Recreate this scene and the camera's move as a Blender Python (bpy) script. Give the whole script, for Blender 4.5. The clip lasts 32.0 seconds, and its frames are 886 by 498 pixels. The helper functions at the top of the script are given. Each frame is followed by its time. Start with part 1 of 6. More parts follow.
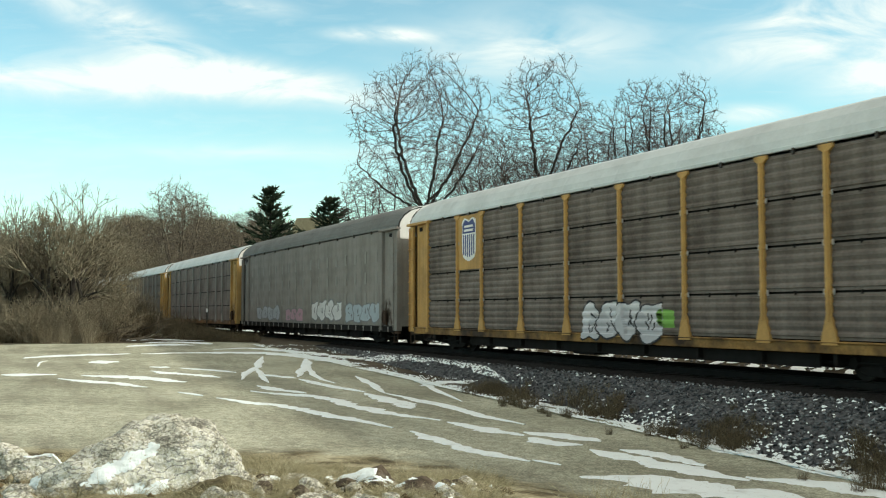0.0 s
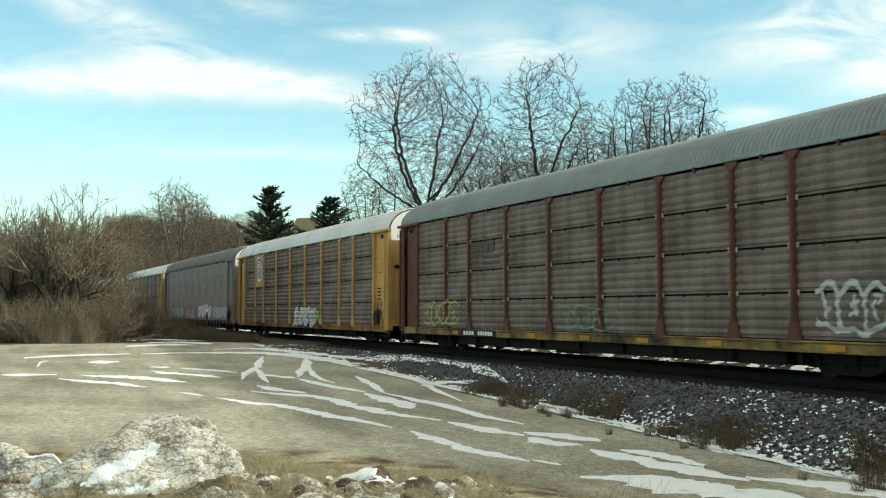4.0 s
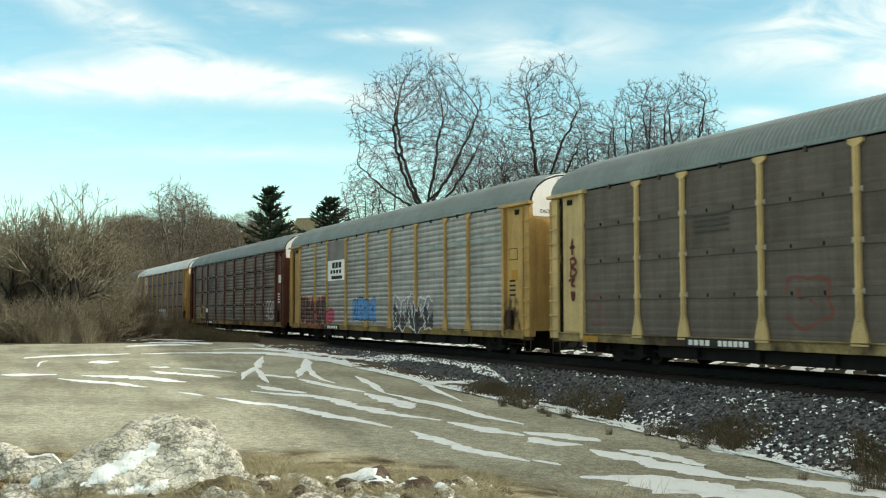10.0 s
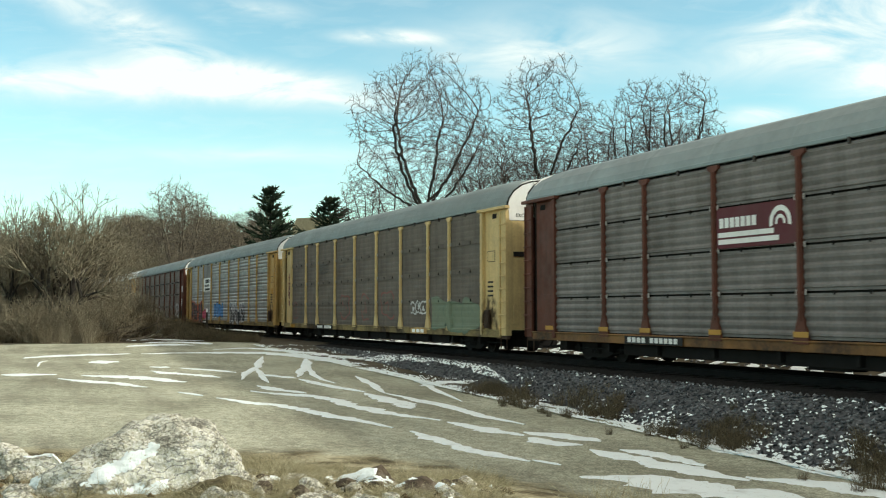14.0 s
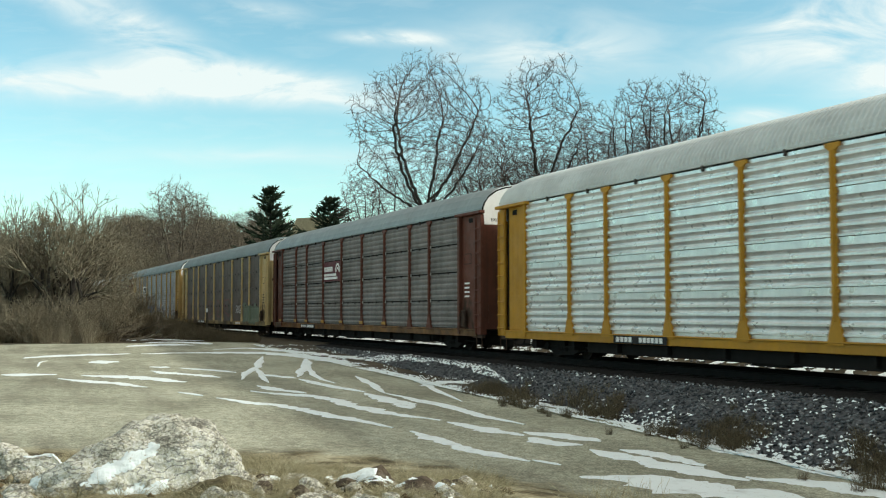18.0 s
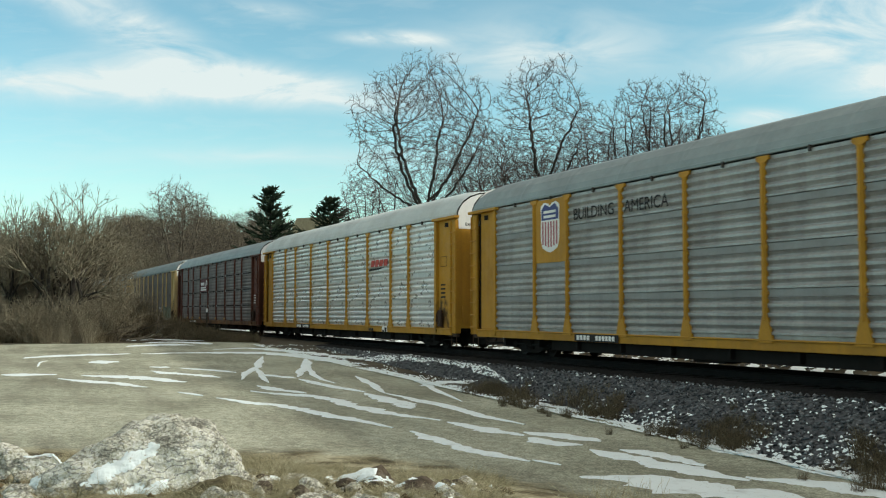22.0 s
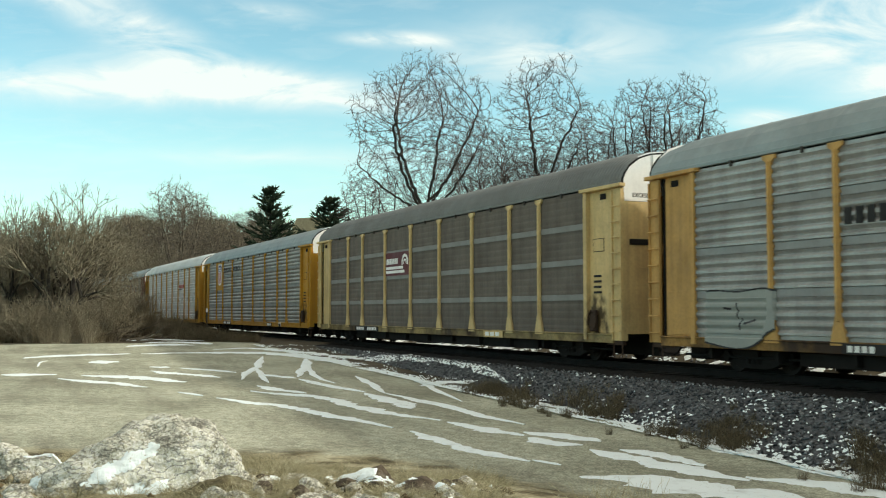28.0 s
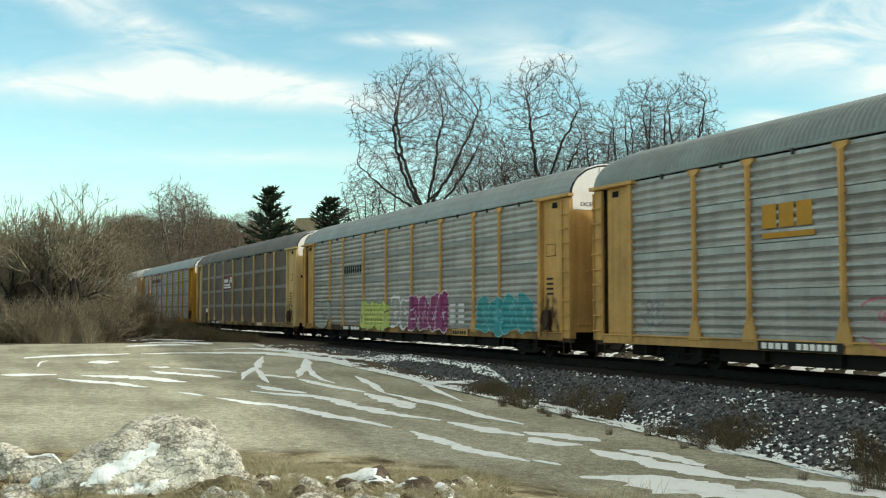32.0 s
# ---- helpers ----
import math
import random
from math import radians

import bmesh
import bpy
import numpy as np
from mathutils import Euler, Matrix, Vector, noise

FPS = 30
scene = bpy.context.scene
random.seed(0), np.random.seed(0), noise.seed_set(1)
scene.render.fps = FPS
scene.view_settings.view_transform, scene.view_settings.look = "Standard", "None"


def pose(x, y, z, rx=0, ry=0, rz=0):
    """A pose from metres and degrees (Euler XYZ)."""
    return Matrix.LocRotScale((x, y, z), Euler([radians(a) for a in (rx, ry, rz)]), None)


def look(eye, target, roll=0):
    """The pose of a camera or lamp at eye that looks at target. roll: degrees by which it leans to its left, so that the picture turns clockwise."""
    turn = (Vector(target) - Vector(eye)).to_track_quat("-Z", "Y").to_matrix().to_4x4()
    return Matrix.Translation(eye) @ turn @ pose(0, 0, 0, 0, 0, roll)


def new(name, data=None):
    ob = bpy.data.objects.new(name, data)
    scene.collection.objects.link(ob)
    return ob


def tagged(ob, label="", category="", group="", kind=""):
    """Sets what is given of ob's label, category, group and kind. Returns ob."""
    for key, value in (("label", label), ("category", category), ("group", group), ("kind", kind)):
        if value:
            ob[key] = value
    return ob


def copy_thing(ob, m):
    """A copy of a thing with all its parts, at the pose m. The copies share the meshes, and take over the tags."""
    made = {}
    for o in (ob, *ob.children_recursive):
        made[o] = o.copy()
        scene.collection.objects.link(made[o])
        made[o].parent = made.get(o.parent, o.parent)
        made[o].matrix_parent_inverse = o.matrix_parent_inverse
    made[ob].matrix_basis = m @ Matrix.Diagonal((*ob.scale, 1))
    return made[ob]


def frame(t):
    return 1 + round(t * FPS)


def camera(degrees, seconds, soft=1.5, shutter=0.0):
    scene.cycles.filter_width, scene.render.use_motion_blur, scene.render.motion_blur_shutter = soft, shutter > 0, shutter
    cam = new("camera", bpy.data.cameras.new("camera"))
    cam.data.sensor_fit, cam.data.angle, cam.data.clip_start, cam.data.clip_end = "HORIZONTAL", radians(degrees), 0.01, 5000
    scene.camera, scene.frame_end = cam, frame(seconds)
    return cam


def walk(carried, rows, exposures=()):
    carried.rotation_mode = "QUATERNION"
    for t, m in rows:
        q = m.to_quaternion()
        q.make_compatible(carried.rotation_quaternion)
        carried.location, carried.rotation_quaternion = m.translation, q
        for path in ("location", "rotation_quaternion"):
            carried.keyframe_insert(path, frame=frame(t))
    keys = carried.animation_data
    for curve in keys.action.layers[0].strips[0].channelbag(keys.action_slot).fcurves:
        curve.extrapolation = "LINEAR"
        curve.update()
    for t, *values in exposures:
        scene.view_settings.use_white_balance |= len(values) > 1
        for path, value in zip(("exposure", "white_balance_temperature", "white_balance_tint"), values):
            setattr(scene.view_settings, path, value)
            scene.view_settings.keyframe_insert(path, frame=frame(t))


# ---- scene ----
# Plan: the track runs along x at y = 17.4, rail top at z = 0; the train travels towards -x.
# The gravel lot slopes up from z = -1.25 beside the bank to near rail height at its far end.
EYE = Vector((0.0, 0.0, 1.40))
YAW, PITCH = radians(23.95), radians(3.35)
FORWARD = Vector((-math.cos(YAW) * math.cos(PITCH), math.sin(YAW) * math.cos(PITCH), math.sin(PITCH)))
cam = camera(45.06, 32.0, soft=1.1, shutter=0.25)
VIEW = look(EYE, EYE + FORWARD)
walk(cam, [(0.0, VIEW), (32.0, VIEW)], exposures=[(0.0, 0.05, 6850, 5), (7.0, 0.08, 6850, 5), (14.5, 0.08, 6850, 5), (17.0, 0.05, 6700, 5), (19.0, -0.22, 6550, 5), (21.5, -0.24, 6550, 5), (25.0, -0.04, 6700, 5), (28.0, 0.0, 6850, 5), (30.0, 0.04, 6850, 5), (32.0, 0.0, 6850, 5)])
TRACK_Y = 17.4

# ---- world and sun ----
SUN = Vector((0.45, 0.70, 0.47)).normalized()   # behind the train: its shade covers the lot up to y = 6.5
world = bpy.data.worlds.new("sky")
scene.world = world
world.use_nodes = True
wt = world.node_tree
sky = wt.nodes.new("ShaderNodeTexSky")
sky.sky_type = "NISHITA"
sky.sun_disc = False
sky.sun_elevation = math.asin(SUN.z)
sky.sun_rotation = math.atan2(SUN.x, SUN.y)
sky.air_density, sky.dust_density, sky.ozone_density = 1.0, 0.15, 1.0
wt.nodes["Background"].inputs["Strength"].default_value = 0.202
# low down the sky is clear and cyan, higher up a veil of thin white cloud covers it
tint = wt.nodes.new("ShaderNodeMix")
tint.data_type, tint.blend_type = "RGBA", "MULTIPLY"
tint.inputs[0].default_value = 1.0
tint.inputs[7].default_value = (0.785, 1.03, 0.92, 1)
wt.links.new(sky.outputs[0], tint.inputs[6])
way = wt.nodes.new("ShaderNodeTexCoord")
split = wt.nodes.new("ShaderNodeSeparateXYZ")
wt.links.new(way.outputs["Generated"], split.inputs[0])
veil = wt.nodes.new("ShaderNodeMapRange")
veil.interpolation_type = "SMOOTHSTEP"
for socket, value in zip(veil.inputs[1:5], (0.26, 0.48, 0.0, 0.95)):
    socket.default_value = value
wt.links.new(split.outputs["Z"], veil.inputs[0])
cover = wt.nodes.new("ShaderNodeMix")
cover.data_type = "RGBA"
cover.inputs[7].default_value = (4.05, 3.85, 3.55, 1)
wt.links.new(veil.outputs[0], cover.inputs[0])
wt.links.new(tint.outputs[2], cover.inputs[6])
low = wt.nodes.new("ShaderNodeMapRange")
for socket, value in zip(low.inputs[1:5], (0.0, 0.20, 0.30, 0.0)):
    socket.default_value = value
wt.links.new(split.outputs["Z"], low.inputs[0])
pale = wt.nodes.new("ShaderNodeMix")
pale.data_type = "RGBA"
pale.inputs[7].default_value = (4.35, 5.0, 4.95, 1)
wt.links.new(low.outputs[0], pale.inputs[0])
wt.links.new(cover.outputs[2], pale.inputs[6])
wt.links.new(pale.outputs[2], wt.nodes["Background"].inputs["Color"])
sun = new("sun", bpy.data.lights.new("sun", "SUN"))
sun.data.energy, sun.data.angle, sun.data.color = 2.9, radians(3.0), (1.0, 0.95, 0.86)
sun.matrix_world = look(SUN * 50, (0, 0, 0))


# ---- materials ----
def nodes_of(name):
    m = bpy.data.materials.new(name)
    m.use_nodes = True
    t = m.node_tree
    return m, t, t.nodes["Principled BSDF"]


def node(t, kind, **values):
    n = t.nodes.new(kind)
    for key, value in values.items():
        n.inputs[key.replace("_", " ")].default_value = value
    return n


def ramp(t, factor, stops):
    r = t.nodes.new("ShaderNodeValToRGB")
    while len(r.color_ramp.elements) < len(stops):
        r.color_ramp.elements.new(0.5)
    for e, (p, c) in zip(r.color_ramp.elements, stops):
        e.position, e.color = p, (c, c, c, 1) if isinstance(c, (int, float)) else (*c, 1)
    t.links.new(factor, r.inputs[0])
    return r.outputs[0]


def mixed(t, factor, a, b, blend="MIX"):
    m = t.nodes.new("ShaderNodeMix")
    m.data_type, m.blend_type = "RGBA", blend
    for socket, value in ((m.inputs[0], factor), (m.inputs[6], a), (m.inputs[7], b)):
        if isinstance(value, bpy.types.NodeSocket):
            t.links.new(value, socket)
        elif isinstance(value, (int, float)):
            socket.default_value = value
        else:
            socket.default_value = (*value, 1)
    return m.outputs[2]


def coords(t, scale=(1, 1, 1), kind="Object"):
    c = t.nodes.new("ShaderNodeTexCoord")
    m = t.nodes.new("ShaderNodeMapping")
    m.inputs["Scale"].default_value = scale
    t.links.new(c.outputs[kind], m.inputs[0])
    return m.outputs[0]


def noise_of(t, scale, detail=4, stretch=(1, 1, 1), rough=0.55, kind="Object"):
    n = node(t, "ShaderNodeTexNoise", Scale=scale, Detail=detail, Roughness=rough)
    t.links.new(coords(t, stretch, kind), n.inputs["Vector"])
    return n.outputs[0]


def bumped(t, bsdf, height, strength, distance):
    b = node(t, "ShaderNodeBump", Strength=strength, Distance=distance)
    t.links.new(height, b.inputs["Height"])
    t.links.new(b.outputs[0], bsdf.inputs["Normal"])


def paint(name, colour, dirt=(0.09, 0.075, 0.06), amount=0.5, rough=0.55, metal=0.0, streak=True, fade=None, gloss=0.18):
    """Weathered paint or metal: streaks run down, grime gathers in patches, a little bare variation."""
    m, t, b = nodes_of(name)
    base = mixed(t, noise_of(t, 0.9, 5), colour, fade or tuple(min(1, c * 1.18 + 0.015) for c in colour))
    fine = ramp(t, noise_of(t, 14, 6), [(0.42, 0), (0.78, 1)])
    runs = ramp(t, noise_of(t, 1.0, 5, (5.5, 5.5, 0.35) if streak else (2, 2, 2)), [(0.40, 0), (0.75, 1)])
    patch = ramp(t, noise_of(t, 0.6, 6), [(0.40, 0), (0.72, 1)])
    s = t.nodes.new("ShaderNodeMath")
    s.operation, s.use_clamp = "MULTIPLY_ADD", True
    t.links.new(runs, s.inputs[0])
    s.inputs[1].default_value = 0.55
    t.links.new(patch, s.inputs[2])
    k = t.nodes.new("ShaderNodeMath")
    k.operation, k.use_clamp = "MULTIPLY", True
    t.links.new(s.outputs[0], k.inputs[0])
    k.inputs[1].default_value = amount
    c = mixed(t, k.outputs[0], base, dirt)
    f = t.nodes.new("ShaderNodeMath")
    f.operation = "MULTIPLY"
    t.links.new(fine, f.inputs[0])
    f.inputs[1].default_value = amount * 0.5
    c = mixed(t, f.outputs[0], c, dirt)
    t.links.new(c, b.inputs["Base Color"])
    t.links.new(ramp(t, noise_of(t, 3, 4), [(0.3, rough - 0.12), (0.7, min(1, rough + 0.15))]), b.inputs["Roughness"])
    b.inputs["Metallic"].default_value = metal
    b.inputs["Specular IOR Level"].default_value = gloss
    bumped(t, b, noise_of(t, 9, 5), 0.07 if metal > 0.4 else 0.25, 0.01)
    return m


def earthy(name, stops, scale, bump=0.6, distance=0.02, rough=0.95, fine=40):
    m, t, b = nodes_of(name)
    c = ramp(t, noise_of(t, scale, 7), stops)
    c = mixed(t, 0.55, c, ramp(t, noise_of(t, fine, 4), [(0.3, 0.35), (0.7, 0.75)]), "OVERLAY")
    t.links.new(c, b.inputs["Base Color"])
    b.inputs["Roughness"].default_value = rough
    b.inputs["Specular IOR Level"].default_value = 0.2
    bumped(t, b, noise_of(t, fine * 0.6, 6), bump, distance)
    return m


def scattered(name, stops, rough=0.9):
    """One colour for each loose piece, by its island."""
    m, t, b = nodes_of(name)
    g = t.nodes.new("ShaderNodeNewGeometry")
    c = ramp(t, g.outputs["Random Per Island"], stops)
    c = mixed(t, 0.4, c, ramp(t, noise_of(t, 60, 3), [(0.3, 0.3), (0.7, 0.7)]), "OVERLAY")
    t.links.new(c, b.inputs["Base Color"])
    b.inputs["Roughness"].default_value = rough
    b.inputs["Specular IOR Level"].default_value = 0.2
    return m


M = {}
M["orange"] = paint("orange_paint", (0.54, 0.315, 0.10), (0.08, 0.05, 0.03), amount=0.45)
M["yellow"] = paint("yellow_paint", (0.52, 0.325, 0.11), (0.08, 0.055, 0.035), amount=0.48)
M["deep_yellow"] = paint("deep_yellow_paint", (0.45, 0.228, 0.02), (0.10, 0.06, 0.03), amount=0.32)
M["cream"] = paint("cream_yellow_paint", (0.62, 0.455, 0.21), (0.10, 0.07, 0.05), amount=0.42)
M["redbrown"] = paint("red_brown_paint", (0.12, 0.037, 0.022), (0.04, 0.026, 0.02), 0.55)
M["white"] = paint("white_paint", (0.80, 0.80, 0.78), (0.35, 0.33, 0.30), 0.25)
M["roof_white"] = paint("white_roof_coating", (0.60, 0.64, 0.635), (0.33, 0.34, 0.33), 0.35, streak=False)
M["roof_grey"] = paint("galvanised_roof", (0.255, 0.305, 0.31), (0.18, 0.20, 0.20), 0.4, 0.6, 0.25, streak=False)
M["roof_brown"] = paint("dulled_roof", (0.20, 0.212, 0.208), (0.14, 0.135, 0.13), 0.45, 0.7, 0.1, streak=False)
M["silver"] = paint("silver_panel", (0.395, 0.39, 0.378), (0.13, 0.12, 0.11), 0.5, 0.45, 0.45)
M["bright"] = paint("bright_silver_panel", (0.80, 0.79, 0.775), (0.24, 0.23, 0.215), 0.3, 0.34, 0.7)
M["band"] = paint("dull_zinc_strip", (0.285, 0.29, 0.285), (0.16, 0.15, 0.14), 0.4, 0.6, 0.3)
M["lightband"] = paint("pale_zinc_strip", (0.235, 0.235, 0.225), (0.14, 0.13, 0.12), 0.4, 0.7, 0.1)
M["greybrown"] = paint("grimy_grey_panel", (0.205, 0.172, 0.150), (0.055, 0.042, 0.034), 0.7, 0.75)
M["darkpanel"] = paint("rusted_dark_panel", (0.138, 0.118, 0.101), (0.055, 0.047, 0.040), 0.55, 0.8)
M["midgrey"] = paint("dull_grey_panel", (0.215, 0.198, 0.190), (0.075, 0.067, 0.058), 0.6, 0.65, 0.1)
M["plaingrey"] = paint("flat_grey_side", (0.245, 0.228, 0.208), (0.10, 0.09, 0.08), 0.45, 0.75)
M["palegrey"] = paint("pale_grey_rib", (0.30, 0.293, 0.27), (0.12, 0.11, 0.10), 0.4, 0.75)
# sooty black, deepened: the shade under the train is put into the colour
M["black"] = paint("soot_and_shade_black", (0.009, 0.0085, 0.008), (0.02, 0.016, 0.013), 0.4, 0.9, gloss=0.12)
M["steel"] = paint("worn_steel", (0.07, 0.062, 0.055), (0.03, 0.022, 0.017), 0.5, 0.6, 0.5)
M["rust"] = paint("rusty_iron", (0.06, 0.036, 0.024), (0.02, 0.015, 0.012), 0.5, 0.9, gloss=0.2)
M["maroon"] = paint("maroon_sign_paint", (0.10, 0.018, 0.026), amount=0.2)
M["red"] = paint("red_sign_paint", (0.42, 0.05, 0.035), amount=0.2)
M["navy"] = paint("navy_sign_paint", (0.05, 0.07, 0.22), amount=0.2)
M["ink"] = paint("black_sign_paint", (0.012, 0.012, 0.013), (0.04, 0.035, 0.03), 0.3, 0.7, gloss=0.2)
M["worn_orange"] = paint("rusty_orange_sill", (0.36, 0.20, 0.055), (0.04, 0.022, 0.013), 1.0, streak=False)
M["worn_yellow"] = paint("rusty_yellow_sill", (0.34, 0.23, 0.07), (0.04, 0.024, 0.015), 1.0, streak=False)
M["worn_cream"] = paint("rusty_cream_sill", (0.37, 0.28, 0.12), (0.045, 0.027, 0.016), 1.0, streak=False)
M["worn_brown"] = paint("rusty_brown_sill", (0.03, 0.017, 0.012), (0.30, 0.15, 0.05), 0.75, streak=False)
M["pink"] = paint("faded_red_stripe", (0.42, 0.14, 0.16), amount=0.2)


# ---- mesh helpers ----
class Shape:
    """Collects vertices and faces for one mesh."""

    def __init__(self):
        self.v, self.f = [], []

    def add(self, verts, faces):
        n = len(self.v)
        self.v.extend(verts)
        self.f.extend([tuple(i + n for i in f) for f in faces])
        return self

    def box(self, x0, x1, y0, y1, z0, z1, c=0.012):
        """A box with chamfered edges."""
        c = min(c, (x1 - x0) * 0.3, (y1 - y0) * 0.3, (z1 - z0) * 0.3)
        mid = ((x0 + x1) / 2, (y0 + y1) / 2, (z0 + z1) / 2)
        half = ((x1 - x0) / 2, (y1 - y0) / 2, (z1 - z0) / 2)
        verts, index = [], {}
        for sx in (-1, 1):
            for sy in (-1, 1):
                for sz in (-1, 1):
                    for a in range(3):
                        p = [s * (h - (0 if a == i else c)) + m for i, (s, h, m) in enumerate(zip((sx, sy, sz), half, mid))]
                        index[sx, sy, sz, a] = len(verts)
                        verts.append(tuple(p))
        faces = []
        for a in range(3):
            b, d = (a + 1) % 3, (a + 2) % 3
            for s in (-1, 1):
                quad = []
                for sb, sd in ((-1, -1), (1, -1), (1, 1), (-1, 1)):
                    k = [0, 0, 0]
                    k[a], k[b], k[d] = s, sb, sd
                    quad.append(index[(*k, a)])
                faces.append(tuple(quad if s > 0 else quad[::-1]))
            for sb in (-1, 1):
                for sd in (-1, 1):
                    k0, k1 = [0, 0, 0], [0, 0, 0]
                    k0[a], k1[a] = -1, 1
                    k0[b] = k1[b] = sb
                    k0[d] = k1[d] = sd
                    quad = [index[(*k0, b)], index[(*k1, b)], index[(*k1, d)], index[(*k0, d)]]
                    faces.append(tuple(quad if sb * sd > 0 else quad[::-1]))
        for sx in (-1, 1):
            for sy in (-1, 1):
                for sz in (-1, 1):
                    tri = [index[sx, sy, sz, a] for a in range(3)]
                    faces.append(tuple(tri if sx * sy * sz > 0 else tri[::-1]))
        return self.add(verts, faces)

    def prism(self, outline, y0, y1, axis="y"):
        """Extrudes an outline of (a, b) pairs between y0 and y1 along an axis."""
        def place(a, b, d):
            return (a, d, b) if axis == "y" else (d, a, b) if axis == "x" else (a, b, d)
        n = len(outline)
        verts = [place(a, b, y0) for a, b in outline] + [place(a, b, y1) for a, b in outline]
        faces = [(i, (i + 1) % n, n + (i + 1) % n, n + i) for i in range(n)]
        faces += [tuple(range(n - 1, -1, -1)), tuple(range(n, 2 * n))]
        return self.add(verts, faces)

    def tube(self, points, r, sides=8, close=True):
        points = [Vector(p) for p in points]
        radii = r if isinstance(r, (list, tuple)) else [r] * len(points)
        verts, faces = [], []
        for i, p in enumerate(points):
            d = (points[min(i + 1, len(points) - 1)] - points[max(i - 1, 0)]).normalized()
            u = d.orthogonal().normalized() if abs(d.z) < 0.9 else Vector((1, 0, 0)).cross(d).normalized()
            w = d.cross(u)
            for k in range(sides):
                a = 2 * math.pi * k / sides
                verts.append(tuple(p + radii[i] * (math.cos(a) * u + math.sin(a) * w)))
        for i in range(len(points) - 1):
            for k in range(sides):
                a, b = i * sides + k, i * sides + (k + 1) % sides
                faces.append((a, b, b + sides, a + sides))
        if close:
            faces += [tuple(range(sides - 1, -1, -1)), tuple(range(len(verts) - sides, len(verts)))]
        return self.add(verts, faces)

    def mesh(self, name, material, smooth=False):
        me = bpy.data.meshes.new(name)
        me.from_pydata(self.v, [], self.f)
        me.materials.append(material)
        if smooth:
            me.polygons.foreach_set("use_smooth", [True] * len(me.polygons))
        return me


def fixed(shape):
    """Makes the normals of a shape point outwards."""
    bm = bmesh.new()
    me = bpy.data.meshes.new("t")
    me.from_pydata(shape.v, [], shape.f)
    bm.from_mesh(me)
    bpy.data.meshes.remove(me)
    bmesh.ops.recalc_face_normals(bm, faces=bm.faces)
    shape.v = [tuple(v.co) for v in bm.verts]
    shape.f = [tuple(v.index for v in f.verts) for f in bm.faces]
    bm.free()
    return shape


def part(name, shape, material, parent, label="", smooth=False):
    data = shape if isinstance(shape, bpy.types.Mesh) else shape.mesh(name, material, smooth)
    ob = new(name, data)
    ob.parent = parent
    return tagged(ob, label)


def thing(name, shape, material, label, category, group="", kind="", smooth=False):
    data = None if shape is None else shape if isinstance(shape, bpy.types.Mesh) else shape.mesh(name, material, smooth)
    return tagged(new(name, data), label, category, group, kind)


def spot(px, depth):
    """The x, y of a place by its sideways share of the view (-1 to 1) and its depth."""
    side = px * math.tan(radians(45.06) / 2) * depth
    return (-math.cos(YAW) * depth + math.sin(YAW) * side, math.sin(YAW) * depth + math.cos(YAW) * side)


def soft(a, b, x):
    k = min(1, max(0, (x - a) / (b - a)))
    return k * k * (3 - 2 * k)


# ---- ground ----
def lot_z(x):
    return -1.25 + 1.10 * min(1, max(0, (-x - 10) / 42))


def ground_z(x, y):
    """Height of the land: lot, bank at the camera, trackbed, and the rise behind."""
    n = noise.noise(Vector((x * 0.15, y * 0.15, 0))) * 0.05
    z = lot_z(x) + n * soft(0, 20, abs(x)) * 0.5
    depth = -x * math.cos(YAW) + y * math.sin(YAW)
    side = x * math.sin(YAW) + y * math.cos(YAW)
    edge = 19.0 - 4.8 * soft(-3, 7, side) + 0.8 * noise.noise(Vector((x * 0.3, y * 0.3, 7)))
    bank = soft(edge, edge - 8.0, depth) * (1 - soft(6.5, 9.5, y))
    z += bank * (-0.48 - lot_z(x)) + bank * (0.10 * noise.noise(Vector((x * 1.1, y * 1.1, 3))) + 0.05 * noise.noise(Vector((x * 3.1, y * 3.1, 5))))
    z += soft(19.6, 23.5, y) * (0.42 - lot_z(x)) + soft(21, 40, y) * 0.3
    far = soft(80, 190, -x + 0.3 * y)
    z += far * (2.5 + 1.2 * noise.noise(Vector((x * 0.02, y * 0.02, 9))))
    reach = math.hypot(x, y)
    if reach > 140:
        z += soft(140, 215, reach) * soft(3.4, 7.0, abs(y - TRACK_Y)) * (14.0 + 1.6 * noise.noise(Vector((x * 0.05, y * 0.05, 2))) + 2.5 * noise.noise(Vector((x * 0.015, y * 0.015, 4))))
    return z


def spaced(inner0, inner1, step, outer, grow=1.25):
    a = list(np.arange(inner0, inner1 + 1e-6, step))
    s, lo, hi = step, [], []
    x = inner0
    while x > -outer:
        s *= grow
        x -= s
        lo.append(x)
    s, x = step, inner1
    while x < outer:
        s *= grow
        x += s
        hi.append(x)
    return lo[::-1] + a + hi


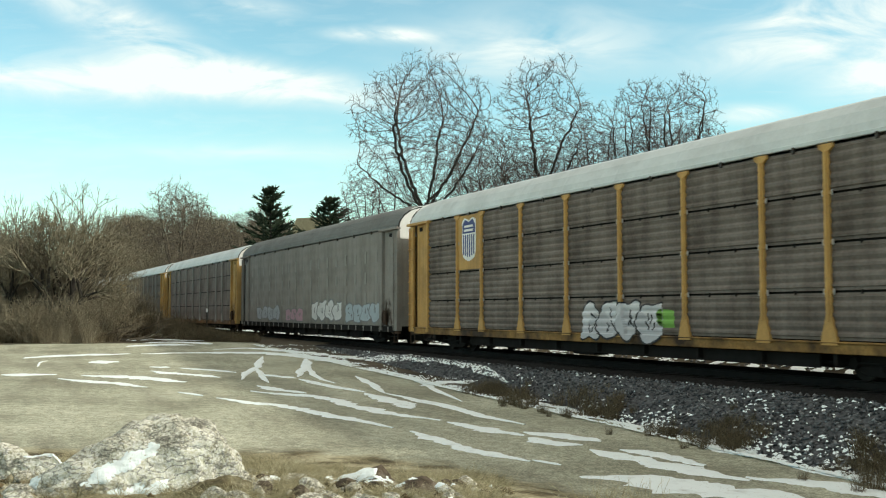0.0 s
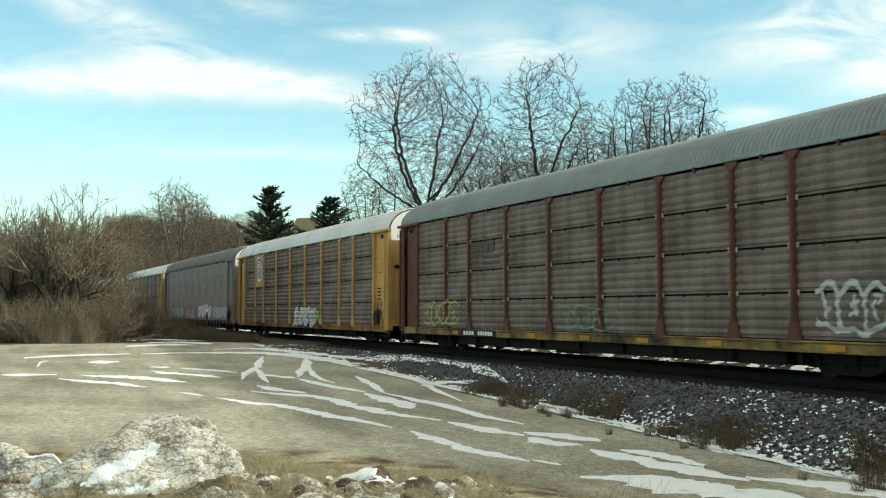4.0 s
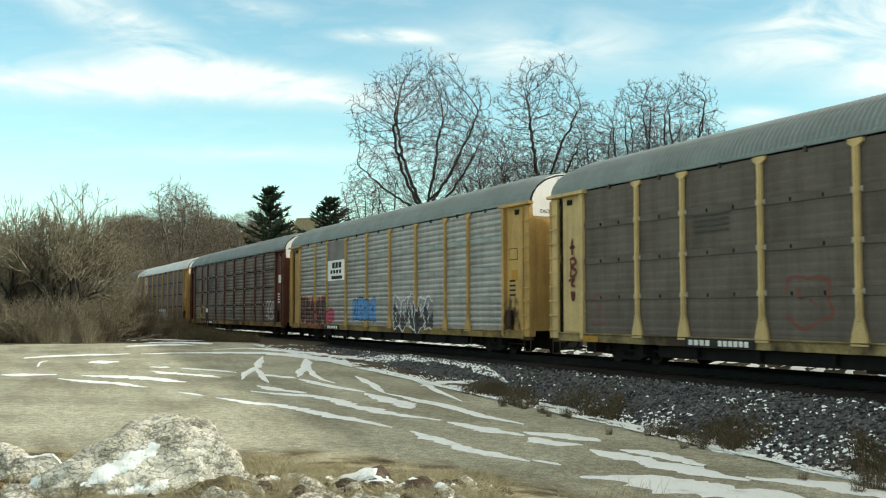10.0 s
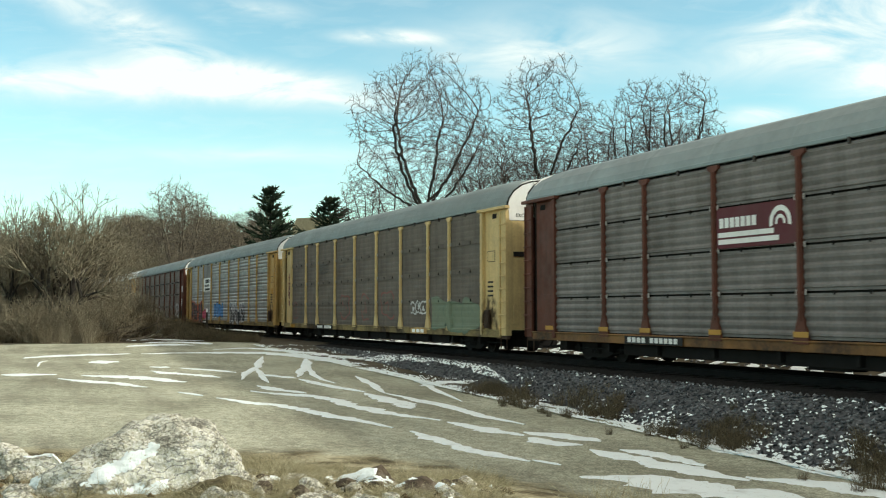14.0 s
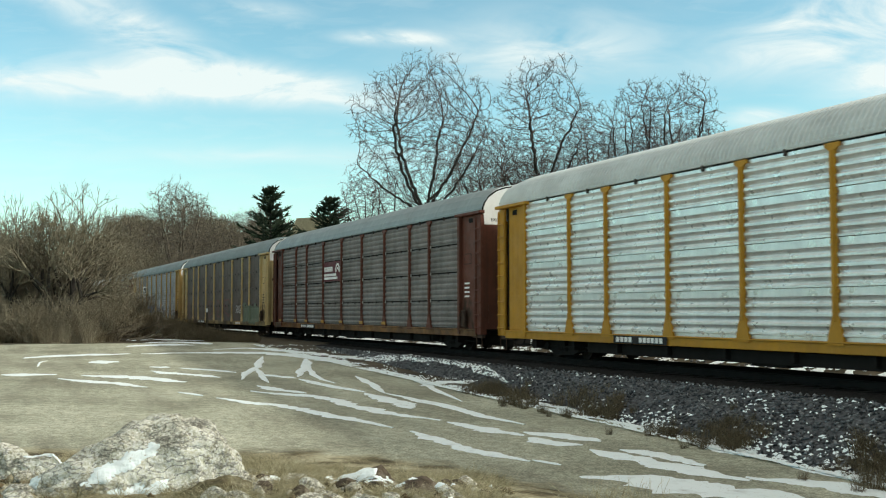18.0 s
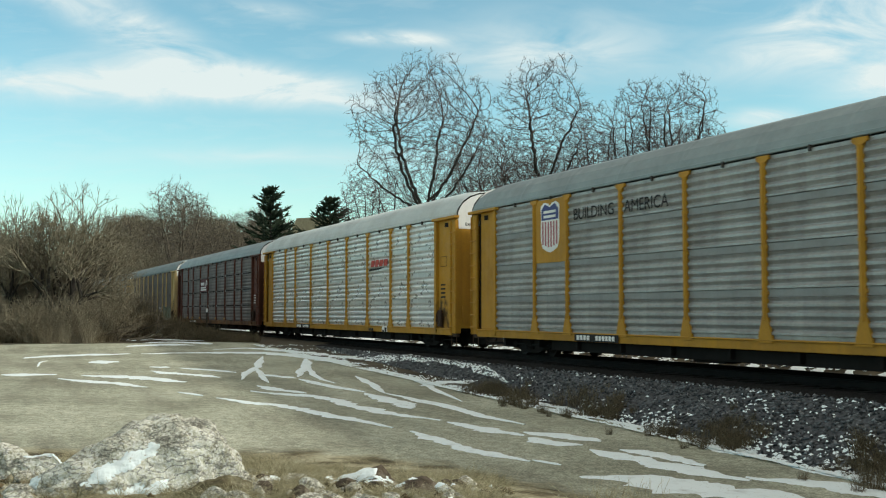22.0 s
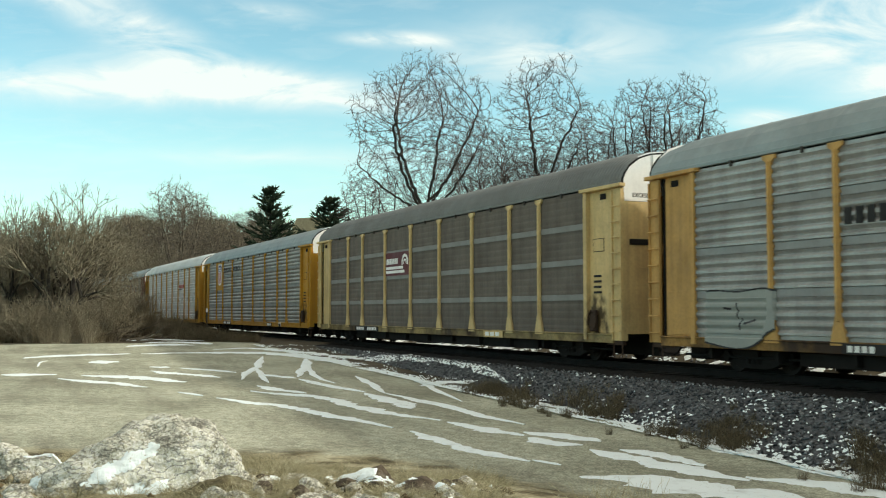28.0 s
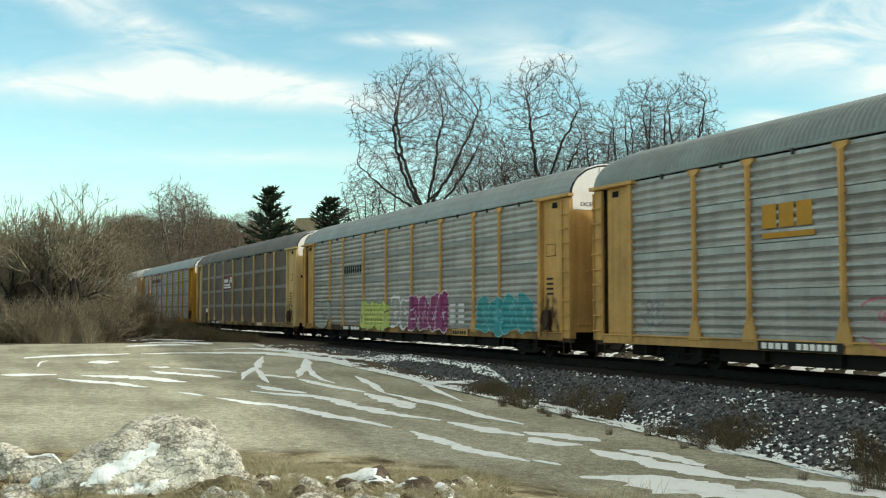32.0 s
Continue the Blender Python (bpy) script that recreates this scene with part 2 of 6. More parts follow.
def build_ground():
    xs, ys = spaced(-62, 4, 0.30, 2500, 1.18), spaced(-9, 20, 0.30, 2500, 1.18)
    verts = [(x, y, ground_z(x, y)) for y in ys for x in xs]
    w = len(xs)
    faces = [(j * w + i, j * w + i + 1, (j + 1) * w + i + 1, (j + 1) * w + i) for j in range(len(ys) - 1) for i in range(w - 1)]
    me = bpy.data.meshes.new("ground")
    me.from_pydata(verts, [], faces)
    me.polygons.foreach_set("use_smooth", [True] * len(me.polygons))
    zone = me.attributes.new("lot", "FLOAT", "POINT")
    rough = me.attributes.new("bank", "FLOAT", "POINT")
    a, b = [], []
    for x, y, z in verts:
        depth = -x * math.cos(YAW) + y * math.sin(YAW)
        side = x * math.sin(YAW) + y * math.cos(YAW)
        edge = 19.0 - 4.8 * soft(-3, 7, side)
        limit = 12.9
        a.append(soft(limit + 0.7, limit - 0.7, y) * soft(-56, -52, x) * soft(-14, -6, y))
        b.append(soft(edge + 0.8, edge - 2.0, depth) * (1 - soft(6.0, 9.0, y)))
    zone.data.foreach_set("value", a)
    rough.data.foreach_set("value", b)
    m, t, p = nodes_of("ground_earth")
    def attr(n):
        k = t.nodes.new("ShaderNodeAttribute")
        k.attribute_name = n
        return k.outputs["Fac"]
    grit = noise_of(t, 28, 6)
    gravel = ramp(t, noise_of(t, 0.35, 7), [(0.30, (0.26, 0.262, 0.197)), (0.52, (0.385, 0.389, 0.298)), (0.72, (0.48, 0.485, 0.38))])
    gravel = mixed(t, 0.8, gravel, ramp(t, grit, [(0.34, 0.22), (0.66, 0.78)]), "OVERLAY")
    gravel = mixed(t, 0.5, gravel, ramp(t, noise_of(t, 5.5, 6), [(0.34, 0.28), (0.66, 0.72)]), "OVERLAY")
    streaks = ramp(t, noise_of(t, 0.9, 5, (0.16, 0.9, 1)), [(0.45, 0), (0.65, 1)])
    gravel = mixed(t, streaks, gravel, mixed(t, 0.40, gravel, (0.15, 0.135, 0.10)))
    soil = ramp(t, noise_of(t, 1.3, 8), [(0.30, (0.045, 0.036, 0.02)), (0.42, (0.14, 0.118, 0.068)), (0.54, (0.31, 0.28, 0.18)), (0.70, (0.46, 0.43, 0.31))])
    soil = mixed(t, 0.7, soil, ramp(t, noise_of(t, 17, 6), [(0.30, 0.2), (0.70, 0.8)]), "OVERLAY")
    scrub = ramp(t, noise_of(t, 0.7, 8), [(0.30, (0.05, 0.042, 0.03)), (0.6, (0.10, 0.083, 0.055)), (0.8, (0.15, 0.13, 0.09))])
    edge_noise = noise_of(t, 1.6, 6)
    def wobble(mask, reach):
        s = t.nodes.new("ShaderNodeMath")
        s.operation = "ADD"
        t.links.new(mask, s.inputs[0])
        t.links.new(edge_noise, s.inputs[1])
        return ramp(t, s.outputs[0], [(1.0 - reach, 0), (1.0 + reach, 1)])
    c = mixed(t, wobble(attr("lot"), 0.1), scrub, gravel)
    c = mixed(t, wobble(attr("bank"), 0.32), c, soil)
    t.links.new(c, p.inputs["Base Color"])
    p.inputs["Roughness"].default_value = 0.95
    p.inputs["Specular IOR Level"].default_value = 0.2
    bumped(t, p, noise_of(t, 22, 8, rough=0.65), 0.8, 0.03)
    me.materials.append(m)
    tagged(new("ground", me), "grey-tan gravel lot with earthen bank and brown scrub land", "ground", kind="structure")


build_ground()


def ballast_z(d):
    """Height of the ballast by the distance from the track's centre line."""
    d = abs(d)
    return -0.20 - soft(2.0, 2.6, d) * 0.08 if d < 2.6 else -0.28 - (d - 2.6) * 0.42


M["ballast"] = earthy("ballast_bed", [(0.3, (0.04, 0.042, 0.046)), (0.55, (0.095, 0.10, 0.106)), (0.75, (0.17, 0.176, 0.185))], 12, 1.0, 0.04, fine=22)
# oil-dark ballast; the train's cast shade is also put into this near-black
M["oily_shaded"] = earthy("oil_and_shade_dark_ballast", [(0.3, (0.008, 0.008, 0.008)), (0.6, (0.02, 0.019, 0.018)), (0.8, (0.04, 0.038, 0.036))], 9, 1.0, 0.04, fine=22)


def build_ballast():
    xs = spaced(-100, 4, 0.5, 420, 1.3)
    ds = list(np.arange(-5.6, 5.61, 0.2))
    verts = [(x, TRACK_Y + d, ballast_z(d) + 0.03 * noise.noise(Vector((x * 2.3, d * 2.3, 1)))) for x in xs for d in ds]
    w = len(ds)
    faces = [(i * w + j, (i + 1) * w + j, (i + 1) * w + j + 1, i * w + j + 1) for i in range(len(xs) - 1) for j in range(w - 1)]
    s = Shape().add(verts, faces)
    bed = thing("ballast", s, M["ballast"], "bed of grey crushed stone under the track", "ballast", kind="structure", smooth=True)
    bed.data.materials.append(M["oily_shaded"])
    # the strip beneath the wagons gets the colour that holds their shade
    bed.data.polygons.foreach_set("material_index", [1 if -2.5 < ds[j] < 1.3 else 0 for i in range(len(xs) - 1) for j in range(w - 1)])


build_ballast()
M["oily_shaded"].node_tree.nodes["Principled BSDF"].inputs["Specular IOR Level"].default_value = 0.1


def build_track():
    for side, name in ((-1, "near_rail"), (1, "far_rail")):
        y = TRACK_Y + side * 0.755
        prof = [(-0.07, -0.18), (0.07, -0.18), (0.07, -0.165), (0.012, -0.145), (0.012, -0.045), (0.036, -0.03), (0.036, -0.004), (0.028, 0), (-0.028, 0), (-0.036, -0.004), (-0.036, -0.03), (-0.012, -0.045), (-0.012, -0.145), (-0.07, -0.165)]
        s = fixed(Shape().prism([(y + a, b) for a, b in prof], -420, 260, "x"))
        # rails and sleepers take the black that also holds the train's shade
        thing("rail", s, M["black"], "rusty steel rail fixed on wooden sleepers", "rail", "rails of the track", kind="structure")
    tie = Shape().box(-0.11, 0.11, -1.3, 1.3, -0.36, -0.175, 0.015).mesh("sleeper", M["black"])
    for i in range(150):
        ob = tagged(new("sleeper", tie), "dark creosoted wooden sleeper bedded in ballast", "sleeper", "sleepers of the track", "structure")
        ob.matrix_world = pose(-85 + i * 0.6, TRACK_Y, 0, 0, 0, (i * 37 % 11 - 5) * 0.15)


build_track()


# ---- the train ----
HALF = 13.55          # half the body's length
SIDE = 1.50           # half the width
POSTS = [-8.95, -7.0, -4.2, -1.4, 1.4, 4.2, 7.0, 8.95]
EDGES = [-11.58] + POSTS + [11.58]
FLOOR_Z, EAVE_Z = 0.80, 4.79
SPLIT = [FLOOR_Z, 1.80, 2.80, 3.80, EAVE_Z]
ROOF = [(1.50, 4.83), (1.50, 4.93), (1.44, 5.10), (1.26, 5.38), (0.97, 5.62), (0.62, 5.74), (0.25, 5.785)]


def wave(z, style):
    """How far the side sheet stands out at a height: corrugations, flat at the seams between sheets."""
    k = (z - FLOOR_Z) % 1.0
    if style == "flat":
        return 0.006 * math.cos(2 * math.pi * z / 0.5)
    if k < 0.09 or k > 0.91:
        return 0.004
    deep = 0.054 if style == "waved" else 0.038 if style == "mild" else 0.007
    s = ((k - 0.09) / 0.205) % 1.0
    if s < 0.30:
        return 0.002 + deep
    if s < 0.52:
        return 0.002 + deep * (1 - (s - 0.30) / 0.22)
    return 0.002 if s < 0.60 else 0.002 + deep * (s - 0.60) / 0.40


def sheet(x0, x1, z0, z1, style):
    """A corrugated side sheet with a turned-in edge."""
    s = Shape()
    zs = [z0] + [FLOOR_Z + 0.0125 * k for k in range(400) if z0 + 0.003 < FLOOR_Z + 0.0125 * k < z1 - 0.003] + [z1]
    ys = [-SIDE - wave(z, style) for z in zs]
    xs = (x0, x0 + 0.01, x1 - 0.01, x1)
    n = len(xs)
    verts = [(x, y + (0.05 if i in (0, n - 1) else 0), z) for y, z in zip(ys, zs) for i, x in enumerate(xs)]
    faces = [(r * n + i, r * n + i + 1, (r + 1) * n + i + 1, (r + 1) * n + i) for r in range(len(zs) - 1) for i in range(n - 1)]
    return s.add(verts, faces)


SHEETS = {}


def shared(key, make, material):
    """One mesh for alike pieces of one material."""
    k = (key, material.name)
    if k not in SHEETS:
        SHEETS[k] = make().mesh(key.split("|")[0], material)
    return SHEETS[k]


def roof_shape(ribbed):
    s = Shape()
    prof = [(-y, z) for y, z in ROOF] + [(y, z) for y, z in ROOF[::-1]]
    step = 0.04 if ribbed else 0.11
    n = int(2 * (HALF - 0.12) / step)
    rows = []
    for i in range(n + 1):
        x = -HALF + 0.12 + 2 * (HALF - 0.12) * i / n
        lift = (0.045 if i % 4 in (1, 2) else 0.0) if ribbed else (0.010 if i % 25 == 7 else 0.0)
        drop = 0.10 * soft(HALF - 1.2, HALF - 0.1, abs(x))
        rows.append([(x, y * (1 + lift / 1.5), z + lift - drop * soft(4.9, 5.7, z)) for y, z in prof])
    w = len(prof)
    verts = [p for r in rows for p in r]
    faces = [(i * w + j, (i + 1) * w + j, (i + 1) * w + j + 1, i * w + j + 1) for i in range(n) for j in range(w - 1)]
    s.add(verts, faces)
    return s


def end_outline(z0, z1, inset=0.03):
    """The end wall's outline between two heights, following the roof's arch."""
    pts = [(y - inset, z - inset) for y, z in [(1.47, 4.0)] + ROOF if z0 < z - inset < z1]
    right = [(1.47 - inset, z0)] + pts
    if z1 < 4.8:
        right.append((1.47 - inset, z1))
    return right + [(-y, z) for y, z in right[::-1]]


def post_shape():
    """A side post: T-shaped head, slim shaft, foot that flares to the sill."""
    s = Shape()
    y0 = -SIDE
    out = [(-0.23, 0.72), (0.23, 0.72), (0.20, 0.90), (0.075, 1.32), (0.075, 4.64), (0.20, 4.72), (0.20, 4.80), (-0.20, 4.80), (-0.20, 4.72), (-0.075, 4.64), (-0.075, 1.32), (-0.20, 0.90)]
    s.prism(out, y0 - 0.085, y0 - 0.02)
    s.box(-0.035, 0.035, y0 - 0.11, y0 - 0.08, 1.2, 4.66, 0.01)
    return fixed(s)


def clip_shape():
    return Shape().box(-0.115, 0.115, -SIDE - 0.076, -SIDE - 0.03, -0.04, 0.04)


def ladder_shape(x, y, z0, z1, facing="y", w=0.42):
    s = Shape()
    for k in (-1, 1):
        if facing == "y":
            s.box(x + k * w / 2 - 0.02, x + k * w / 2 + 0.02, y - 0.02, y + 0.05, z0, z1)
    z = z0 + 0.25
    while z < z1 - 0.1:
        s.tube([(x - w / 2, y - 0.04, z), (x + w / 2, y - 0.04, z)], 0.02, 6)
        z += 0.42
    return s


def wheelset_shape():
    """Two flanged wheels on an axle, at the origin."""
    s = Shape()
    for side in (-1, 1):
        prof = [(0.09, 0.62), (0.10, 0.88), (0.26, 0.80), (0.33, 0.83), (0.36, 0.84), (0.36, 0.74), (0.365, 0.715), (0.385, 0.705), (0.385, 0.685), (0.30, 0.69), (0.14, 0.72)]
        n = 24
        verts = [(r * math.cos(2 * math.pi * k / n), side * y, r * math.sin(2 * math.pi * k / n)) for r, y in prof for k in range(n)]
        faces = [(i * n + k, i * n + (k + 1) % n, (i + 1) * n + (k + 1) % n, (i + 1) * n + k) for i in range(len(prof) - 1) for k in range(n)]
        s.add(verts, faces)
    s.tube([(0, -1.02, 0), (0, 1.02, 0)], 0.085, 10)
    return fixed(s)


def sideframe_shape(y):
    out = [(-1.25, 0.42), (-1.15, 0.50), (-0.70, 0.52), (-0.45, 0.66), (0.45, 0.66), (0.70, 0.52), (1.15, 0.50), (1.25, 0.42), (1.22, 0.24), (0.80, 0.22), (0.50, 0.11), (-0.50, 0.11), (-0.80, 0.22), (-1.22, 0.24)]
    s = Shape().prism(out, y - 0.09, y + 0.09)
    for x in (-0.16, 0, 0.16):
        s.tube([(x, y - 0.11, 0.22), (x, y - 0.11, 0.46)], 0.07, 8)
    for x in (-0.88, 0.88):
        s.tube([(x, y - 0.18, 0.37), (x, y + 0.1, 0.37)], 0.12, 10)
    return fixed(s)


def box_of(*a):
    return Shape().box(*a)


SOOTY = {}


def sooty(base):
    """The paint of a wagon's ends: the same colour with a burnt, greasy smear round the hand brake and grime at the foot."""
    if base.name in SOOTY:
        return SOOTY[base.name]
    m = base.copy()
    m.name = base.name + "_smeared"
    t = m.node_tree
    b = t.nodes["Principled BSDF"]
    under = b.inputs["Base Color"].links[0].from_socket
    mp = t.nodes.new("ShaderNodeMapping")
    mp.vector_type = "TEXTURE"
    mp.inputs["Location"].default_value = (12.15, -1.5, 1.15)
    mp.inputs["Scale"].default_value = (0.75, 1.2, 1.05)
    c = t.nodes.new("ShaderNodeTexCoord")
    t.links.new(c.outputs["Object"], mp.inputs[0])
    gr = t.nodes.new("ShaderNodeTexGradient")
    gr.gradient_type = "SPHERICAL"
    t.links.new(mp.outputs[0], gr.inputs[0])
    s = t.nodes.new("ShaderNodeMath")
    s.operation = "MULTIPLY"
    t.links.new(gr.outputs[1], s.inputs[0])
    t.links.new(ramp(t, noise_of(t, 3.5, 5, (1.4, 1.4, 0.8)), [(0.30, 0.3), (0.65, 2.0)]), s.inputs[1])
    smear = ramp(t, s.outputs[0], [(0.25, 0), (0.75, 0.9)])
    t.links.new(mixed(t, smear, under, (0.035, 0.022, 0.014)), b.inputs["Base Color"])
    SOOTY[base.name] = m
    return m


def build_car(label, panel, post, roof, style="waved", strip=None, ribbed=True, sill=None, rows=4, upper="white", bolted=False, ends=None):
    """One covered car-carrier wagon: its base empty sits on the rail top, at its middle."""
    car = thing("autorack_wagon", None, None, label, "railway wagon", "wagons of the train")
    sill = sill or post
    ends = sooty(ends or post)
    wheels = []
    # underframe; the shade below the wagon is put into its black
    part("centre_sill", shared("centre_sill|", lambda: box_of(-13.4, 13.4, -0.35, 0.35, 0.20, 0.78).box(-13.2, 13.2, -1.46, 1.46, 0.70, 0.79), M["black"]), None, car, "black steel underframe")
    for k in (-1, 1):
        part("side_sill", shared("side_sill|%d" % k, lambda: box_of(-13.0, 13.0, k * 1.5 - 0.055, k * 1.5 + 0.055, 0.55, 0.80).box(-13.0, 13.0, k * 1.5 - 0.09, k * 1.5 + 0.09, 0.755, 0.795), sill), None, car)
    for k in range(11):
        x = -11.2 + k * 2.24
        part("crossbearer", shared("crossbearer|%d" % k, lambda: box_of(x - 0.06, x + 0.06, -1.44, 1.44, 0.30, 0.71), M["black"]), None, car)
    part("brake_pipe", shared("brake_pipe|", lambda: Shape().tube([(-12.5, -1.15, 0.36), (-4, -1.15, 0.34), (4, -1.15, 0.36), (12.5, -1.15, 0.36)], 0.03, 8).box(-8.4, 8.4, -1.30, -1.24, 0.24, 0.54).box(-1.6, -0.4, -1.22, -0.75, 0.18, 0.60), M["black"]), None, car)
    # side sheets and posts
    for i, (a, b) in enumerate(zip(EDGES, EDGES[1:])):
        x0, x1 = a, b
        w = x1 - x0
        for r in range(rows):
            z0, z1 = (SPLIT[r], SPLIT[r + 1]) if rows == 4 else (FLOOR_Z, EAVE_Z)
            gap = 0.024 if strip is None and rows == 4 else 0.0
            me = shared("side_panel|%.2f %.2f %d %s %s" % (w, gap, r, style, rows), lambda: sheet(-w / 2, w / 2, z0 + gap, z1 - gap, style), panel)
            part("side_panel", me, None, car).location.x = (x0 + x1) / 2
        if strip is not None:
            for z in SPLIT[1:4]:
                me = shared("seam_strip|%.2f" % w, lambda: box_of(-w / 2, w / 2, -SIDE - 0.030, -SIDE - 0.01, -0.085, 0.085, 0.004), strip)
                part("seam_strip", me, None, car).location = ((x0 + x1) / 2, 0, z)
    # added black sheet: stands for the shade inside, seen through the panel gaps
    part("inner_wall", shared("inner_wall|", lambda: box_of(-11.6, 11.6, -1.43, -1.40, 0.8, 4.8), M["black"]), None, car, "dark inside of the perforated side")
    for x in POSTS if style != "flat" else []:
        part("post", shared("post|", post_shape, post), None, car).location.x = x
        for z in SPLIT[1:4]:
            part("post_clip", shared("post_clip|", clip_shape, post), None, car).location = (x, 0, z)
    if bolted:
        for x in POSTS:
            for z in SPLIT[1:4]:
                for k in (-1, 1):
                    part("bolt_plate", shared("bolt_plate|", lambda: box_of(-0.018, 0.018, -SIDE - 0.066, -SIDE - 0.03, -0.06, 0.06, 0.006), M["boltsteel"]), None, car).location = (x + k * 0.135, 0, z)
        for a, b in zip(EDGES, EDGES[1:]):
            for f in (0.33, 0.67) if b - a > 2.4 else (0.5,):
                for z in SPLIT[1:4]:
                    part("sheet_latch", shared("sheet_latch|", lambda: box_of(-0.018, 0.018, -SIDE - 0.056, -SIDE - 0.02, -0.06, 0.03, 0.006), M["black"]), None, car).location = (a + (b - a) * f, 0, z)
    part("far_side", shared("far_side|", lambda: box_of(-11.6, 11.6, 1.47, 1.50, 0.8, 4.8), panel), None, car)
    # roof, with its eave rail and brackets
    part("roof", shared("roof|%s" % ribbed, lambda: roof_shape(ribbed), roof), None, car)
    part("eave_rail", shared("eave_rail|", lambda: box_of(-13.4, 13.4, -1.53, -1.47, 4.835, 4.93), roof), None, car)
    for a, b in zip(EDGES, EDGES[1:]):
        part("eave_bracket", shared("eave_bracket|", lambda: box_of(-0.035, 0.035, -1.56, -1.48, 4.72, 4.86), M["steel"]), None, car).location.x = (a + b) / 2
    # ends
    for k in (-1, 1):
        def mirrored(f):
            def run():
                s = f()
                if k < 0:
                    s.v = [(-x, y, z) for x, y, z in s.v]
                    s.f = [f[::-1] for f in s.f]
                return s
            return run
        key = "front" if k < 0 else "rear"
        part("end_panel", shared("end_panel|" + key, mirrored(lambda: box_of(11.60, 12.86, -1.47, -1.42, 0.80, 4.74).box(11.57, 11.74, -1.60, -1.44, 0.62, 4.74).box(11.85, 12.75, -1.482, -1.465, 0.84, 1.9, 0.004)), ends), None, car)
        part("end_post", shared("end_post|" + key, mirrored(lambda: box_of(13.0, 13.44, -1.54, -1.49, 0.62, 4.72).box(13.40, 13.44, -1.54, -1.36, 0.62, 4.72)), ends), None, car)
        part("far_end_panel", shared("far_end_panel|" + key, mirrored(lambda: box_of(11.60, 13.50, 1.42, 1.48, 0.62, 4.74)), ends), None, car)
        # the shade in the gap by the ladder is drawn as a black strip
        part("end_recess", shared("end_recess|" + key, mirrored(lambda: box_of(12.84, 13.02, -1.44, -1.40, 0.80, 4.72).box(12.30, 12.60, -1.485, -1.475, 4.48, 4.64, 0.003)), M["black"]), None, car, "dark gap beside the corner ladder")
        part("ladder", shared("ladder|" + key, mirrored(lambda: ladder_shape(13.22, -1.57, 0.62, 4.66)), ends), None, car)
        part("top_beam", shared("top_beam|" + key, mirrored(lambda: box_of(11.45, 13.52, -1.66, -1.46, 4.735, 4.83)), ends), None, car)
        door = part("end_door", shared("end_door|" + key, mirrored(lambda: fixed(Shape().prism(end_outline(0.80, 4.35), 13.36, 13.44, "x")).box(13.44, 13.47, -1.3, -0.9, 1.0, 1.6, 0.005).box(13.44, 13.48, -0.03, 0.03, 0.85, 4.3).box(13.44, 13.465, -0.95, -0.55, 2.55, 2.6, 0.004)), ends), None, car)
        part("door_panel", shared("door_panel|" + key, mirrored(lambda: fixed(Shape().prism(end_outline(4.36, 5.9), 13.34, 13.45, "x")).box(13.45, 13.49, -0.55, -0.45, 5.05, 5.64, 0.01)), M[upper]), None, door, "white upper end sheet")
        part("coupler", shared("coupler|" + key, mirrored(lambda: box_of(13.3, 13.88, -0.11, 0.11, 0.55, 0.82, 0.04).box(13.83, 14.082, -0.16, 0.16, 0.50, 0.88, 0.05)), M["rust"]), None, car)
        part("brake_hose", shared("brake_hose|" + key, mirrored(lambda: Shape().tube([(13.4, -0.5, 0.66), (13.55, -0.5, 0.52), (13.75, -0.48, 0.34), (13.95, -0.46, 0.28), (14.08, -0.45, 0.31)], 0.028, 7)), M["black"]), None, car)
        part("end_rim", shared("end_rim|" + key, mirrored(lambda: Shape().tube([(13.44, y, z) for y, z in [(-1.5, 4.80)] + [(-y, z + 0.01 - 0.10 * soft(4.9, 5.7, z)) for y, z in ROOF] + [(y, z + 0.01 - 0.10 * soft(4.9, 5.7, z)) for y, z in ROOF[::-1]] + [(1.5, 4.80)]], 0.028, 6)), M["black"]), None, car)
        part("end_step", shared("end_step|" + key, mirrored(lambda: box_of(12.6, 13.42, -1.50, -1.40, 0.50, 0.66).box(12.97, 13.0, -1.53, -1.5, 0.16, 0.6).box(13.38, 13.41, -1.53, -1.5, 0.16, 0.6).box(12.97, 13.41, -1.54, -1.49, 0.15, 0.175)), M["rust"]), None, car)
        truck = new("bogie")
        truck.parent = car
        truck.location = (k * 10.06, 0, 0)
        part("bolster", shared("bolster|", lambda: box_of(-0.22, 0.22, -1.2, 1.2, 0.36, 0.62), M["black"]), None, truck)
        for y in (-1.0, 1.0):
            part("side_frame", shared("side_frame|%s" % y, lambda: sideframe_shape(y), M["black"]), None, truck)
        for x in (-0.88, 0.88):
            ws = part("wheelset", shared("wheelset|", wheelset_shape, M["wheel"]), None, truck)
            ws.location = (x, 0, 0.362)
            wheels.append(ws)
    part("brake_wheel", shared("brake_wheel|", lambda: Shape().tube([(12.05 + 0.2 * math.cos(a), -1.62, 1.15 + 0.26 * math.sin(a)) for a in np.linspace(0, 6.28, 17)], 0.02, 6, False).box(11.9, 12.2, -1.6, -1.52, 0.85, 1.45), M["rust"]), None, car)
    return car, wheels


def patch(x0, x1, z0, z1, out=0.050):
    z0 = max(z0, 0.56)
    return Shape().box(x0, x1, -SIDE - out - 0.006, -SIDE - out, z0, z1, 0.002)


